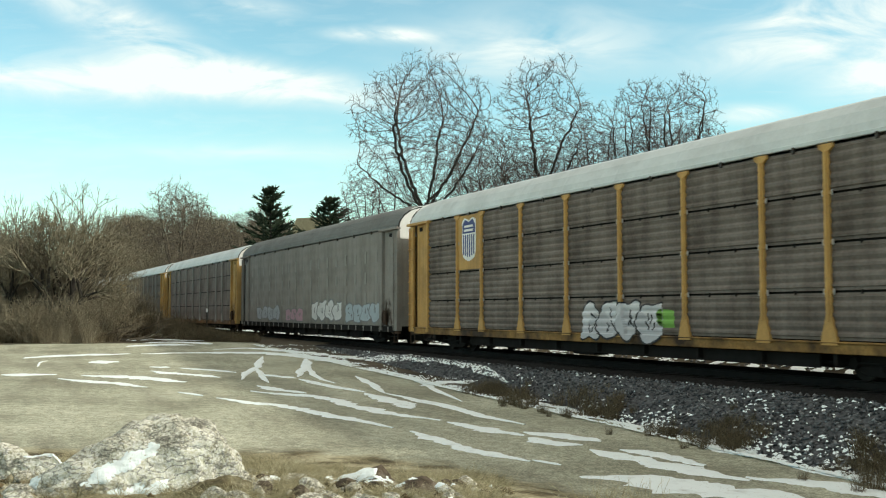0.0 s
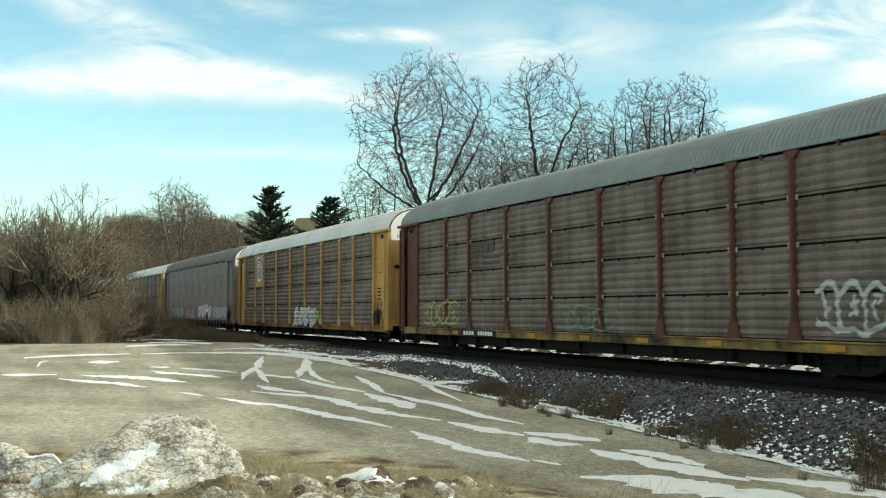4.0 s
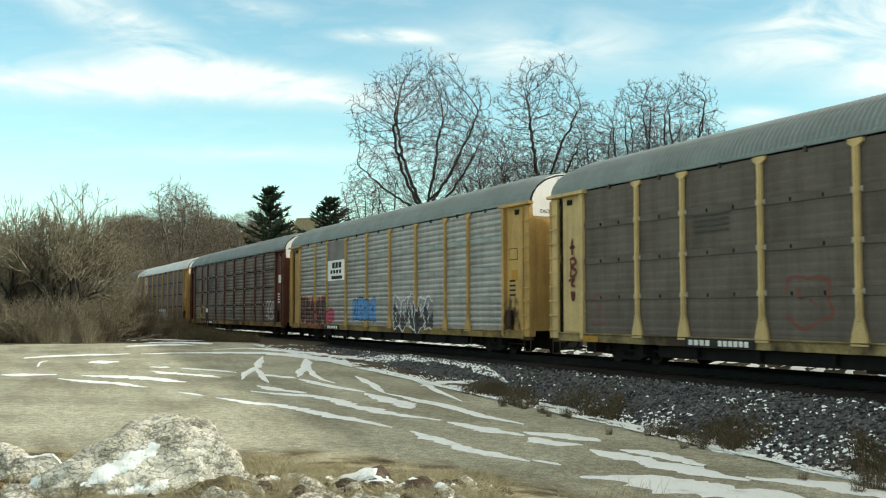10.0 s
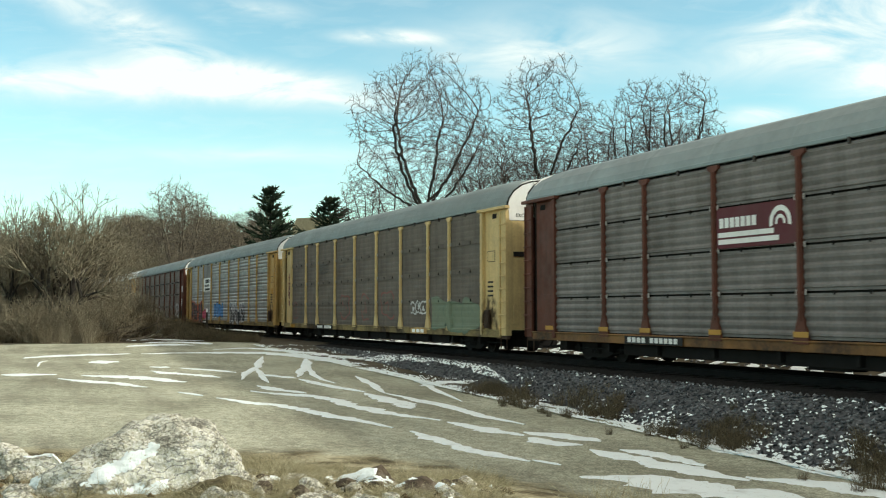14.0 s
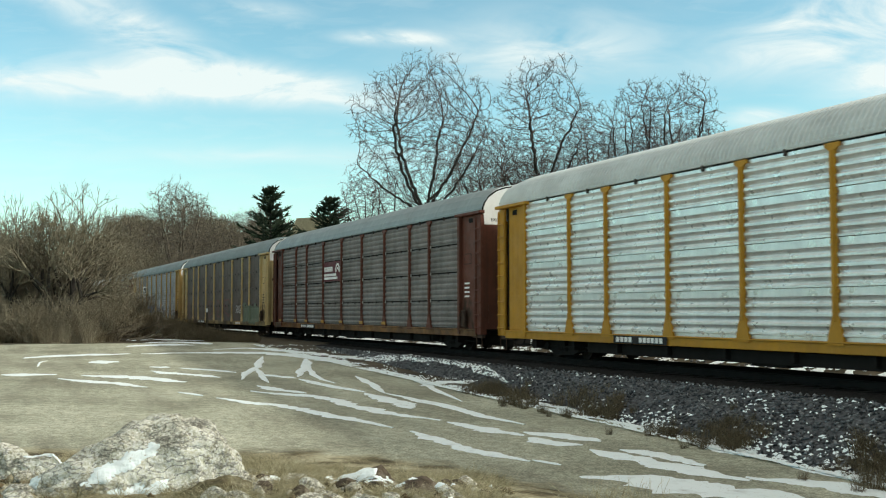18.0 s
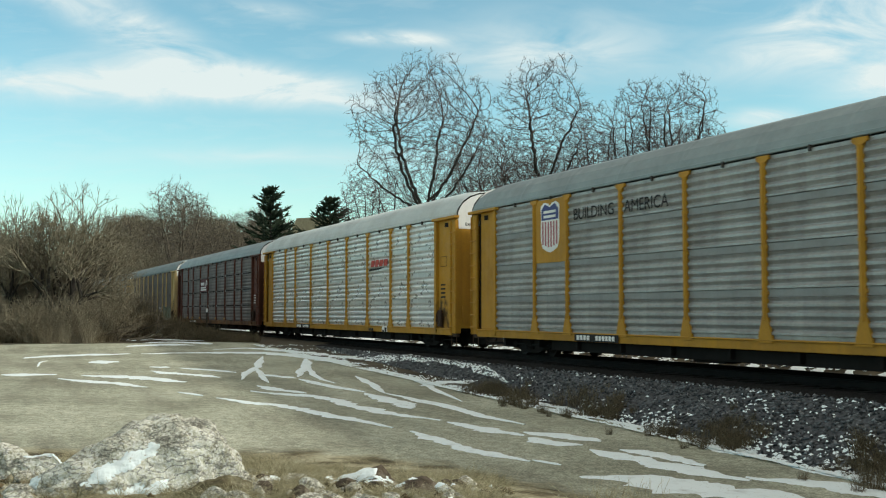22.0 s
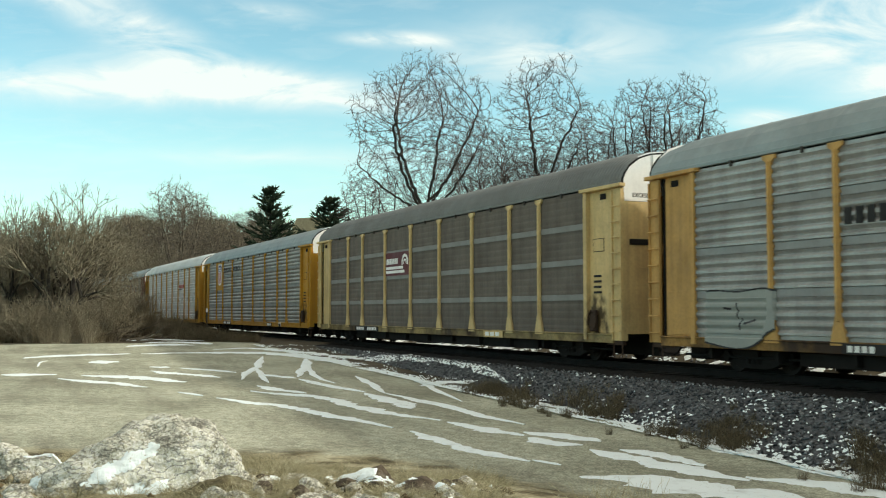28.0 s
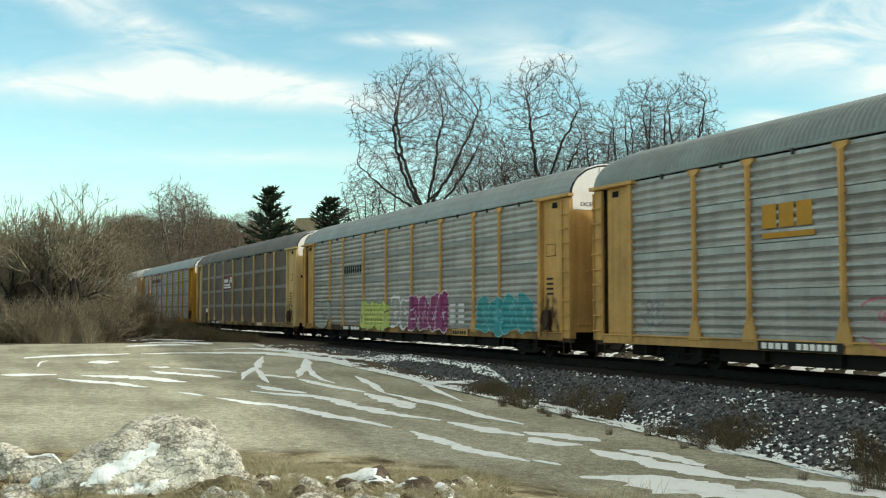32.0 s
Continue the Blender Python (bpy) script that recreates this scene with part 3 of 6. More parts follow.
M["wheel"] = paint("grimy_wheel_steel", (0.022, 0.018, 0.015), (0.012, 0.01, 0.008), 0.5, 0.8, gloss=0.2)
M["boltsteel"] = paint("bare_bolt_steel", (0.45, 0.44, 0.42), (0.12, 0.08, 0.05), 0.4)


# The wagons in running order, the leading one first; place 0 is the one abeam at the start.
CARS = {}
CARS[-4] = build_car("distant grey covered autorack wagon with yellow ends", M["midgrey"], M["yellow"], M["roof_white"])
CARS[-3] = build_car("autorack wagon with dark panels, pale posts, yellow ends and white roof", M["darkpanel"], M["palegrey"], M["roof_white"], "shallow", ribbed=False, sill=M["worn_brown"], ends=M["yellow"])
CARS[-2] = build_car("autorack wagon with grey panels, pale posts, yellow ends and white roof", M["greybrown"], M["palegrey"], M["roof_white"], "shallow", ribbed=False, sill=M["worn_brown"], ends=M["yellow"])
CARS[-1] = build_car("plain grey autorack wagon with faded graffiti along its base", M["plaingrey"], M["plaingrey"], M["roof_brown"], "flat", sill=M["black"], rows=1)
CARS[0] = build_car("orange-framed autorack wagon with grimy grey panels and white roof", M["greybrown"], M["orange"], M["roof_white"], "mild", ribbed=False, sill=M["worn_orange"], bolted=True)
CARS[1] = build_car("red-brown autorack wagon with grimy grey panels and dirty yellow sill", M["greybrown"], M["redbrown"], M["roof_grey"], "mild", sill=M["worn_yellow"], bolted=True)
CARS[2] = build_car("silver autorack wagon with yellow posts and three graffiti", M["silver"], M["yellow"], M["roof_grey"], "mild", strip=M["silver"], sill=M["worn_yellow"])
CARS[3] = build_car("autorack wagon with rusted dark panels and cream-yellow posts", M["darkpanel"], M["cream"], M["roof_grey"], "shallow", strip=M["darkpanel"], sill=M["worn_cream"], bolted=True)
CARS[4] = build_car("red-brown autorack wagon with dull grey corrugated panels", M["midgrey"], M["redbrown"], M["roof_grey"], "mild", ribbed=False, sill=M["worn_brown"], bolted=True)
CARS[5] = build_car("clean bright silver autorack wagon with deep yellow frame", M["bright"], M["deep_yellow"], M["roof_white"], strip=M["bright"])
CARS[6] = build_car("silver autorack wagon with deep yellow frame and shield sign", M["silver"], M["deep_yellow"], M["roof_grey"], ribbed=False, strip=M["band"])
CARS[7] = build_car("autorack wagon with dark grey panels, pale seams and cream posts", M["darkpanel"], M["cream"], M["roof_brown"], "shallow", strip=M["lightband"], sill=M["worn_cream"])
CARS[8] = build_car("silver autorack wagon with orange-yellow frame and bright graffiti", M["silver"], M["orange"], M["roof_grey"], ribbed=False, strip=M["band"], sill=M["worn_orange"])
CARS[9] = build_car("light grey autorack wagon with orange-yellow frame", M["silver"], M["orange"], M["roof_grey"], strip=M["silver"])


# ---- lettering, plates and graffiti on the wagons ----
def sign(car, name, x0, x1, z0, z1, material, out=0.056, label="", parent=None):
    return part(name, patch(x0, x1, z0, z1, out), material, parent or car, label)


def bars(plate, x0, x1, z0, z1, n, material, out, gap=0.28):
    """Plain bars in place of characters."""
    w = (x1 - x0) / n
    for i in range(n):
        part("bar", patch(x0 + i * w, x0 + (i + 1 - gap) * w, z0, z1, out), material, plate)


def number_plate(car, x0, x1, groups, dark=M["ink"], pale=M["white"]):
    p = sign(car, "marking_plate", x0, x1, 0.56, 0.77, dark, 0.095, "black plate with pale bars for characters")
    w = x1 - x0
    for a, b, n in groups:
        bars(p, x0 + a * w, x0 + b * w, 0.60, 0.73, n, pale, 0.103)


def outlined(points, y0, y1):
    return fixed(Shape().prism(points, y0, y1))


def shield(cx, cz, w, h):
    """The outline of a shield: notched top, bowed flanks, pointed foot."""
    half = [(0.0, 0.42), (0.10, 0.47), (0.30, 0.50), (0.46, 0.44), (0.50, 0.36), (0.47, 0.26), (0.48, 0.0), (0.47, -0.28), (0.38, -0.41), (0.18, -0.47), (0.0, -0.50)]
    pts = half + [(-a, b) for a, b in half[-2:0:-1]]
    return [(cx + a * w, cz + b * h) for a, b in pts]


def shield_sign(car, x, z, plate_material, stripes):
    plate = sign(car, "sign_plate", x - 0.98, x + 0.98, 2.86, 4.76, plate_material, 0.051)
    y = -SIDE - 0.058
    part("shield", outlined(shield(x, z, 1.15, 1.52), y - 0.006, y), M["white"], plate, "white shield-shaped emblem")
    top = [(x - 0.50, z + 0.22), (x - 0.50, z + 0.53), (x - 0.30, z + 0.70), (x, z + 0.60), (x + 0.30, z + 0.70), (x + 0.50, z + 0.53), (x + 0.50, z + 0.22)]
    part("shield_field", outlined(top, y - 0.012, y - 0.005), M["navy"], plate, "blue head of the emblem")
    for k in range(6):
        a = x - 0.46 + k * 0.165
        part("stripe", patch(a, a + 0.085, z - 0.62 + 0.10 * abs(k - 2.5) / 2.5, z + 0.17, 0.065), stripes, plate)
    for k in range(2):
        part("bar", patch(x - 0.36, x + 0.36, z + 0.28 + k * 0.14, z + 0.36 + k * 0.14, 0.073), M["white"], plate)


def crest_sign(car, x0, x1, z0, z1, material):
    """A maroon sign with white bars and a half-ring."""
    p = sign(car, "sign_plate", x0, x1, z0, z1, material, 0.052, "maroon sign with plain white shapes")
    w, h = x1 - x0, z1 - z0
    bars(p, x0 + 0.04 * w, x0 + 0.54 * w, z0 + 0.50 * h, z0 + 0.74 * h, 7, M["white"], 0.058, 0.22)
    for k, reach in ((0, 0.80), (1, 0.74)):
        part("stripe", patch(x0 + 0.02 * w, x0 + reach * w, z0 + (0.10 + 0.17 * k) * h, z0 + (0.22 + 0.17 * k) * h, 0.058), M["white"], p)
    cx, cz, y = x0 + 0.82 * w, z0 + 0.50 * h, -SIDE - 0.060
    for r0, r1 in ((0.25 * h, 0.36 * h), (0.10 * h, 0.17 * h)):
        arc = [(cx + r1 * math.cos(a), cz + r1 * math.sin(a) * 1.1) for a in np.linspace(-0.2, math.pi + 0.2, 18)]
        arc += [(cx + r0 * math.cos(a), cz + r0 * math.sin(a) * 1.1) for a in np.linspace(math.pi + 0.2, -0.2, 18)]
        part("half_ring", outlined(arc, y - 0.006, y), M["white"], p)


def letters(car, words, x, z, size, material, y, facing="side"):
    c = bpy.data.curves.new("lettering", "FONT")
    c.body, c.size, c.extrude = words, size, 0.003
    ob = bpy.data.objects.new("lettering", c)
    me = bpy.data.meshes.new_from_object(ob)
    bpy.data.objects.remove(ob)
    me.materials.append(material)
    ob = part("lettering", me, None, car, "painted capital letters")
    ob.matrix_local = pose(x, y, z, 90, 0, 0) if facing == "side" else pose(x, y, z, 90, 0, 90)
    return ob


SPRAY = {}


def spray(r, g, b):
    k = (r, g, b)
    if k not in SPRAY:
        SPRAY[k] = paint("spray_paint", k, (0.12, 0.11, 0.10), 0.22, 0.6, streak=False)
    return SPRAY[k]


def graffiti(car, seed, x0, x1, z0, z1, n, fill, line, label, style="waved", thick=0.30, spiky=False, accent=None, edge=0.24):
    """Overlapping sprayed bubbles with outlines and slits, laid on the corrugated side; they spell nothing."""
    rng = np.random.RandomState(seed)
    step, rise = 0.025, 0.0125
    z0 = FLOOR_Z + rise * round((max(z0, 0.56) - FLOOR_Z) / rise)
    xs, zs = np.arange(x0, x1, step), np.arange(z0, z1, rise)
    gx, gz = np.meshgrid(xs + step / 2, zs + rise / 2)
    w, h = (x1 - x0) / n, z1 - z0
    state = np.zeros(gx.shape, int)          # 1 fill, 2 line, 3 accent
    for i in range(n):
        cx, cz = x0 + (i + 0.5) * w + rng.uniform(-0.08, 0.08) * w, (z0 + z1) / 2 + rng.uniform(-0.05, 0.05) * h
        rx, rz = w * rng.uniform(0.60, 0.80), h * rng.uniform(0.42, 0.49)
        u, v = (gx - cx) / rx, (gz - cz) / rz
        lean = rng.uniform(-0.25, 0.25)
        u = u - lean * v
        a = np.arctan2(v, u)
        p = rng.uniform(0, 6.28, 3)
        rim = 0.92 + 0.10 * np.sin(3 * a + p[0]) + 0.07 * np.sin(5 * a + p[1])
        if spiky:
            rim = 0.80 + 0.22 * np.abs(((a * 5 / 6.283 + p[2]) % 1.0) * 2 - 1) + 0.08 * np.sin(2 * a + p[0])
        d = (np.abs(u) ** 2.6 + np.abs(v) ** 2.6) ** (1 / 2.6) / rim
        state[d < 1.0] = 2
        inner = d < 1.0 - edge * 0.55
        state[inner] = 1
        if accent:
            state[inner & (v > 0.15 + 0.3 * np.sin(4 * u + p[1]))] = 3
        for _ in range(4):
            sx, sz = cx + rng.uniform(-0.25, 0.25) * rx, cz + rng.uniform(-0.45, 0.45) * rz
            ln, t = rng.uniform(0.2, 0.45) * rz, rng.uniform(-0.6, 0.6) + (1.57 if rng.uniform() < 0.7 else 0)
            ux, uz = math.cos(t) * ln, math.sin(t) * ln
            k = np.clip(((gx - sx) * ux + (gz - sz) * uz) / (ux * ux + uz * uz), -0.5, 0.5)
            state[(np.hypot(gx - sx - k * ux, gz - sz - k * uz) < 0.022 + 0.04 * edge) & inner] = 2
    owner = None
    for name, value, colour in (("graffiti", 1, fill), ("graffiti_outline", 2, line), ("graffiti_highlight", 3, accent)):
        s = Shape()
        index = {}

        def corner(i, j):
            if (i, j) not in index:
                x, z = x0 + i * step, z0 + j * rise
                seam = abs((z - FLOOR_Z + 0.5) % 1.0 - 0.5) < 0.115
                foot = 0.26 if z < 0.9 else 0.12 if z > 1.3 else 0.28 - 0.4 * (z - 0.9)
                if style != "flat" and any(abs(x - q) < foot for q in POSTS):
                    out = 0.116
                else:
                    out = 0.096 if z < FLOOR_Z + 0.01 else max(wave(z, style), 0.031 if seam and style != "flat" else 0) + 0.006
                index[i, j] = len(s.v)
                s.v.append((x, -SIDE - out, z))
            return index[i, j]
        for j, i in zip(*np.nonzero(state == value)):
            s.f.append((corner(i, j), corner(i + 1, j), corner(i + 1, j + 1), corner(i, j + 1)))
        if s.f and not (value == 1 and colour.name in ("grimy_grey_panel", "rusted_dark_panel", "silver_panel")):
            ob = part(name, s, colour, owner or car, label if owner is None else "", smooth=True)
            owner = owner or ob


WHITE_T, BLACK_T = spray(0.62, 0.62, 0.64), spray(0.02, 0.02, 0.025)


def brush_stroke(car, width, points):
    """A loose painted stroke on an end panel, thinner towards its ends."""
    line = smooth_line(points, 0.03)
    n = len(line)
    s = Shape()
    for i, p in enumerate(line):
        d = (line[min(i + 1, n - 1)] - line[max(i - 1, 0)]).normalized()
        e = Vector((-d.y, d.x)) * width * 0.85 * min(1, 0.45 + 4 * i / n, 0.45 + 4 * (n - 1 - i) / n) * (1 + 0.35 * noise.noise(Vector((p.x * 9, p.y * 9, 2))))
        s.v += [(p.x + e.x, -1.49, p.y + e.y), (p.x - e.x, -1.49, p.y - e.y)]
        if i:
            s.f.append((2 * i - 2, 2 * i - 1, 2 * i + 1, 2 * i))
    part("tag_stroke", s, M["tagred"], car)


def smooth_line(points, step):
    pts = [Vector(p) for p in points]
    if len(pts) == 2:
        pts = [pts[0], (pts[0] + pts[1]) / 2, pts[1]]
    ext = [2 * pts[0] - pts[1]] + pts + [2 * pts[-1] - pts[-2]]
    out = []
    for a, b, c, d in zip(ext, ext[1:], ext[2:], ext[3:]):
        n = max(2, int((c - b).length / step))
        for i in range(n):
            u = i / n
            out.append(0.5 * (2 * b + (c - a) * u + (2 * a - 5 * b + 4 * c - d) * u * u + (3 * b - a - 3 * c + d) * u ** 3))
    return out + [pts[-1]]


M["tagred"] = paint("brushed_dark_red", (0.14, 0.03, 0.018), amount=0.2)
M["fadedink"] = paint("faded_black_paint", (0.045, 0.04, 0.038), (0.12, 0.105, 0.09), 0.5)


def dress_cars():
    c = {k: v[0] for k, v in CARS.items()}
    # the plain grey wagon
    for seed, x0, x1, z1, n, f in ((1, -9.7, -4.6, 1.75, 4, (0.36, 0.38, 0.42)), (2, -3.3, -0.1, 1.65, 3, (0.42, 0.25, 0.30)), (3, 1.5, 6.2, 2.0, 4, (0.62, 0.62, 0.62)), (4, 6.8, 11.2, 1.85, 4, (0.36, 0.42, 0.46))):
        graffiti(c[-1], seed, x0, x1, 0.84, z1, n, spray(*f), spray(0.17, 0.17, 0.18), "faded pale sprayed graffiti", "flat")
    for i in range(26):
        part("stake_pocket", patch(-12.6 + i, -12.45 + i, 0.50, 0.78, 0.09), M["midgrey"], c[-1])
    for i in range(17):
        for z in (1.95, 2.85, 3.75):
            part("side_rib", shared("side_rib|", lambda: box_of(-0.10, 0.10, -SIDE - 0.022, -SIDE - 0.004, -0.26, 0.26, 0.008), M["palegrey"]), None, c[-1]).location = (-10.9 + i * 1.36, 0, z)
    # orange-framed wagon with shield
    shield_sign(c[0], -7.98, 3.90, M["orange"], M["navy"])
    graffiti(c[0], 11, -0.55, 3.25, 0.46, 1.76, 4, spray(0.50, 0.50, 0.53), BLACK_T, "white bubble-shaped graffiti with black outlines", thick=0.44, accent=WHITE_T, edge=0.18, style="mild")
    graffiti(c[0], 12, 3.0, 3.75, 0.95, 1.5, 1, spray(0.20, 0.42, 0.08), spray(0.20, 0.42, 0.08), "green sprayed patch", style="mild")
    # red-brown wagon
    graffiti(c[1], 21, -11.1, -7.9, 0.84, 1.86, 4, M["greybrown"], spray(0.34, 0.34, 0.10), "faded yellow sprayed outline", edge=0.35, style="mild")
    graffiti(c[1], 22, -0.95, 2.2, 0.84, 1.6, 3, M["greybrown"], spray(0.12, 0.24, 0.17), "faint green sprayed outline", edge=0.3, style="mild")
    graffiti(c[1], 23, 9.55, 11.5, 0.84, 2.05, 3, M["greybrown"], spray(0.45, 0.46, 0.47), "pale grey sprayed tag", edge=0.45, style="mild")
    e = new("faded_emblem")
    e.parent = c[1]
    for k in range(5):
        sign(c[1], "stripe", -6.85 + 0.04 * k, -5.86, 3.37 + 0.085 * k, 3.415 + 0.085 * k, M["fadedink"], 0.047, parent=e)
    for a, b in ((-5.86, -5.48), (-5.44, -5.06)):
        part("emblem_block", outlined([(a, 3.36), (b - 0.08, 3.36), (b, 3.52), (b - 0.02, 3.75), (a + 0.12, 3.75), (a + 0.02, 3.56)], -SIDE - 0.053, -SIDE - 0.047), M["fadedink"], e)
    for z in (2.98, 3.18):
        sign(c[1], "stripe", -5.94, -4.7, z, z + 0.10, M["fadedink"], 0.047, parent=e)
    number_plate(c[1], -7.5, -4.9, ((0.06, 0.40, 4), (0.50, 0.94, 6)))
    sign(c[1], "notice", 12.05, 12.6, 3.0, 3.45, M["white"], -0.02, "small white notice")
    for x in (-8.3, -6.4, -2.7, 0.4, 3.2, 6.1, 9.9):
        sign(c[1], "reflector", x, x + 0.5, 0.60, 0.73, M["deep_yellow"], 0.088, "yellow reflector strip")
    # silver wagon with three graffiti
    p = sign(c[2], "sign_plate", -6.9, -4.35, 2.86, 3.82, M["white"], 0.052, "white sign with black plain shapes")
    p.data.materials[0] = M["white"]
    bars(p, -6.2, -4.75, 3.45, 3.72, 3, M["ink"], 0.058, 0.2)
    bars(p, -6.45, -4.75, 3.20, 3.36, 4, M["ink"], 0.058, 0.3)
    part("bar", patch(-6.3, -4.7, 2.93, 3.08, 0.058), M["ink"], p)
    sign(c[2], "repaint_patch", -6.9, -4.35, 3.84, 4.74, M["midgrey"], 0.0505, "greyer repainted patch")
    graffiti(c[2], 31, -11.5, -6.95, 0.52, 2.28, 5, BLACK_T, spray(0.34, 0.09, 0.05), "black and dark red spiky graffiti", thick=0.40, spiky=True, edge=0.3, style="mild")
    graffiti(c[2], 32, -6.9, -5.9, 0.84, 1.6, 2, spray(0.50, 0.08, 0.14), spray(0.28, 0.03, 0.07), "red sprayed tag", style="mild")
    graffiti(c[2], 33, -3.3, -0.3, 0.88, 2.08, 4, spray(0.08, 0.24, 0.52), BLACK_T, "blue block graffiti with black edge", thick=0.48, edge=0.16, style="mild")
    graffiti(c[2], 34, 1.8, 5.85, 0.50, 2.12, 5, spray(0.03, 0.03, 0.035), WHITE_T, "black graffiti with white outlines", spiky=True, edge=0.2, accent=spray(0.22, 0.22, 0.24), style="mild")
    number_plate(c[2], -6.9, -5.05, ((0.08, 0.92, 6),))
    sign(c[2], "notice", 12.1, 12.5, 2.40, 2.72, M["deep_yellow"], -0.02, "small yellow notice")
    # rusted dark wagon
    graffiti(c[3], 41, 5.2, 6.8, 1.25, 1.85, 3, M["darkpanel"], spray(0.52, 0.52, 0.52), "white sprayed tag", edge=0.42, thick=0.26, style="shallow")
    graffiti(c[3], 42, 7.3, 11.4, 0.60, 2.0, 3, spray(0.15, 0.185, 0.125), spray(0.125, 0.17, 0.115), "faded green sprayed graffiti", thick=0.46, style="shallow")
    for seed, x0, x1, z1 in ((43, -3.5, -2.1, 2.25), (44, -0.6, 0.4, 2.3), (45, 1.9, 3.4, 2.4), (46, -11.3, -10.5, 1.9)):
        graffiti(c[3], seed, x0, x1, 0.95, z1, 1, M["darkpanel"], spray(0.17, 0.055, 0.045), "faint red sprayed tag", edge=0.24, spiky=True, style="shallow")
    for k in range(4):
        sign(c[3], "faded_stripe", -6.6, -5.3, 3.28 + 0.13 * k, 3.33 + 0.13 * k, M["fadedink"], 0.034, "faded black painted stripe")
    for width, line in ((0.07, ((-12.30, 3.50), (-12.32, 3.28), (-12.30, 3.02))), (0.055, ((-12.45, 3.24), (-12.16, 3.26))), (0.06, ((-12.46, 2.90), (-12.22, 2.92), (-12.12, 2.80), (-12.34, 2.68), (-12.10, 2.56), (-12.20, 2.42), (-12.46, 2.42))), (0.05, ((-12.40, 2.88), (-12.38, 2.62), (-12.42, 2.44))), (0.055, ((-12.52, 2.28), (-12.20, 2.34), (-12.36, 2.18), (-12.14, 2.12))), (0.09, ((-12.36, 1.98), (-12.26, 1.76), (-12.20, 1.98)))):
        brush_stroke(c[3], width, line)
    number_plate(c[3], 5.4, 7.0, ((0.1, 0.9, 3),), M["yellow"])
    number_plate(c[3], -6.9, -4.4, ((0.06, 0.4, 4), (0.5, 0.94, 6)))
    sign(c[3], "reflector", -11.6, -10.8, 0.55, 0.72, M["deep_yellow"], 0.088, "yellow reflector strip")
    # red-brown wagon with maroon sign
    crest_sign(c[4], -4.1, -1.5, 2.84, 3.78, M["maroon"])
    number_plate(c[4], -7.9, -5.4, ((0.06, 0.4, 4), (0.46, 0.94, 6)))
    for x in (-11.9, -8.95, -7.0, -4.2, -1.4, 1.4, 4.2):
        sign(c[4], "reflector", x - 0.2, x + 0.25, 0.86, 0.98, spray(0.45, 0.24, 0.04), 0.10, "orange reflector strip")
        # bright silver wagon: slanted red mark over a black swoosh
    p = new("emblem")
    p.parent = c[5]
    y = -SIDE - 0.056
    for k in range(4):
        a = 4.62 + k * 0.52
        part("emblem_block", outlined([(a, 3.30), (a + 0.40, 3.30), (a + 0.52, 3.58), (a + 0.12, 3.58)], y - 0.006, y), M["red"], p)
    part("emblem_swoosh", outlined([(4.36, 3.13), (5.6, 3.17), (6.5, 3.27), (5.5, 3.24), (4.5, 3.22)], y - 0.006, y), M["ink"], p)
    number_plate(c[5], -6.6, -4.2, ((0.06, 0.38, 4), (0.5, 0.94, 6)))
    q = sign(c[5], "route_plate", 6.1, 6.7, 0.45, 0.79, M["white"], 0.085, "white square with black corner marks")
    part("bar", patch(6.16, 6.36, 0.50, 0.64, 0.093), M["ink"], q)
    part("bar", patch(6.42, 6.64, 0.50, 0.74, 0.093), M["ink"], q)
    bars(c[5], 4.5, 5.1, 0.58, 0.69, 3, M["ink"], 0.093)
    # silver wagon with shield and slogan
    shield_sign(c[6], -7.98, 3.92, M["deep_yellow"], M["pink"])
    letters(c[6], "BUILDING", -6.62, 4.02, 0.47, M["ink"], -SIDE - 0.066)
    letters(c[6], "AMERICA", -4.02, 4.02, 0.47, M["ink"], -SIDE - 0.066)
    number_plate(c[6], -6.55, -4.3, ((0.06, 0.38, 4), (0.5, 0.94, 6)))
    number_plate(c[6], 4.95, 6.0, ((0.1, 0.9, 3),))
    q = sign(c[6], "route_plate", 7.45, 7.95, 0.47, 0.79, M["white"], 0.085, "white square with black marks")
    part("bar", patch(7.5, 7.9, 0.55, 0.72, 0.093), M["ink"], q)
    # dark wagon with pale seams
    crest_sign(c[7], -4.10, -1.50, 2.86, 3.80, M["maroon"])
    number_plate(c[7], -7.8, -4.9, ((0.08, 0.42, 4), (0.56, 0.95, 6)))
    number_plate(c[7], 5.2, 6.6, ((0.1, 0.9, 3),), M["cream"])
    # silver wagon with bright graffiti
    bars(c[8], -6.8, -4.4, 3.12, 3.46, 8, M["ink"], 0.055, 0.35)
    graffiti(c[8], 81, -11.2, -8.8, 0.50, 2.05, 1, spray(0.28, 0.30, 0.28), BLACK_T, "grey rounded graffiti with black outline", thick=0.46, edge=0.10)
    graffiti(c[8], 82, -4.5, -1.0, 0.50, 1.98, 4, spray(0.42, 0.48, 0.14), spray(0.10, 0.12, 0.06), "yellow-green bubble-shaped graffiti", thick=0.46, edge=0.10)
    graffiti(c[8], 83, -0.85, 1.2, 0.60, 2.1, 2, M["silver"], WHITE_T, "white outlined graffiti", thick=0.30, edge=0.3)
    graffiti(c[8], 84, 1.2, 4.85, 0.52, 2.22, 4, spray(0.20, 0.025, 0.12), spray(0.60, 0.50, 0.58), "dark magenta bubble-shaped graffiti with pale outline", thick=0.47, edge=0.12)
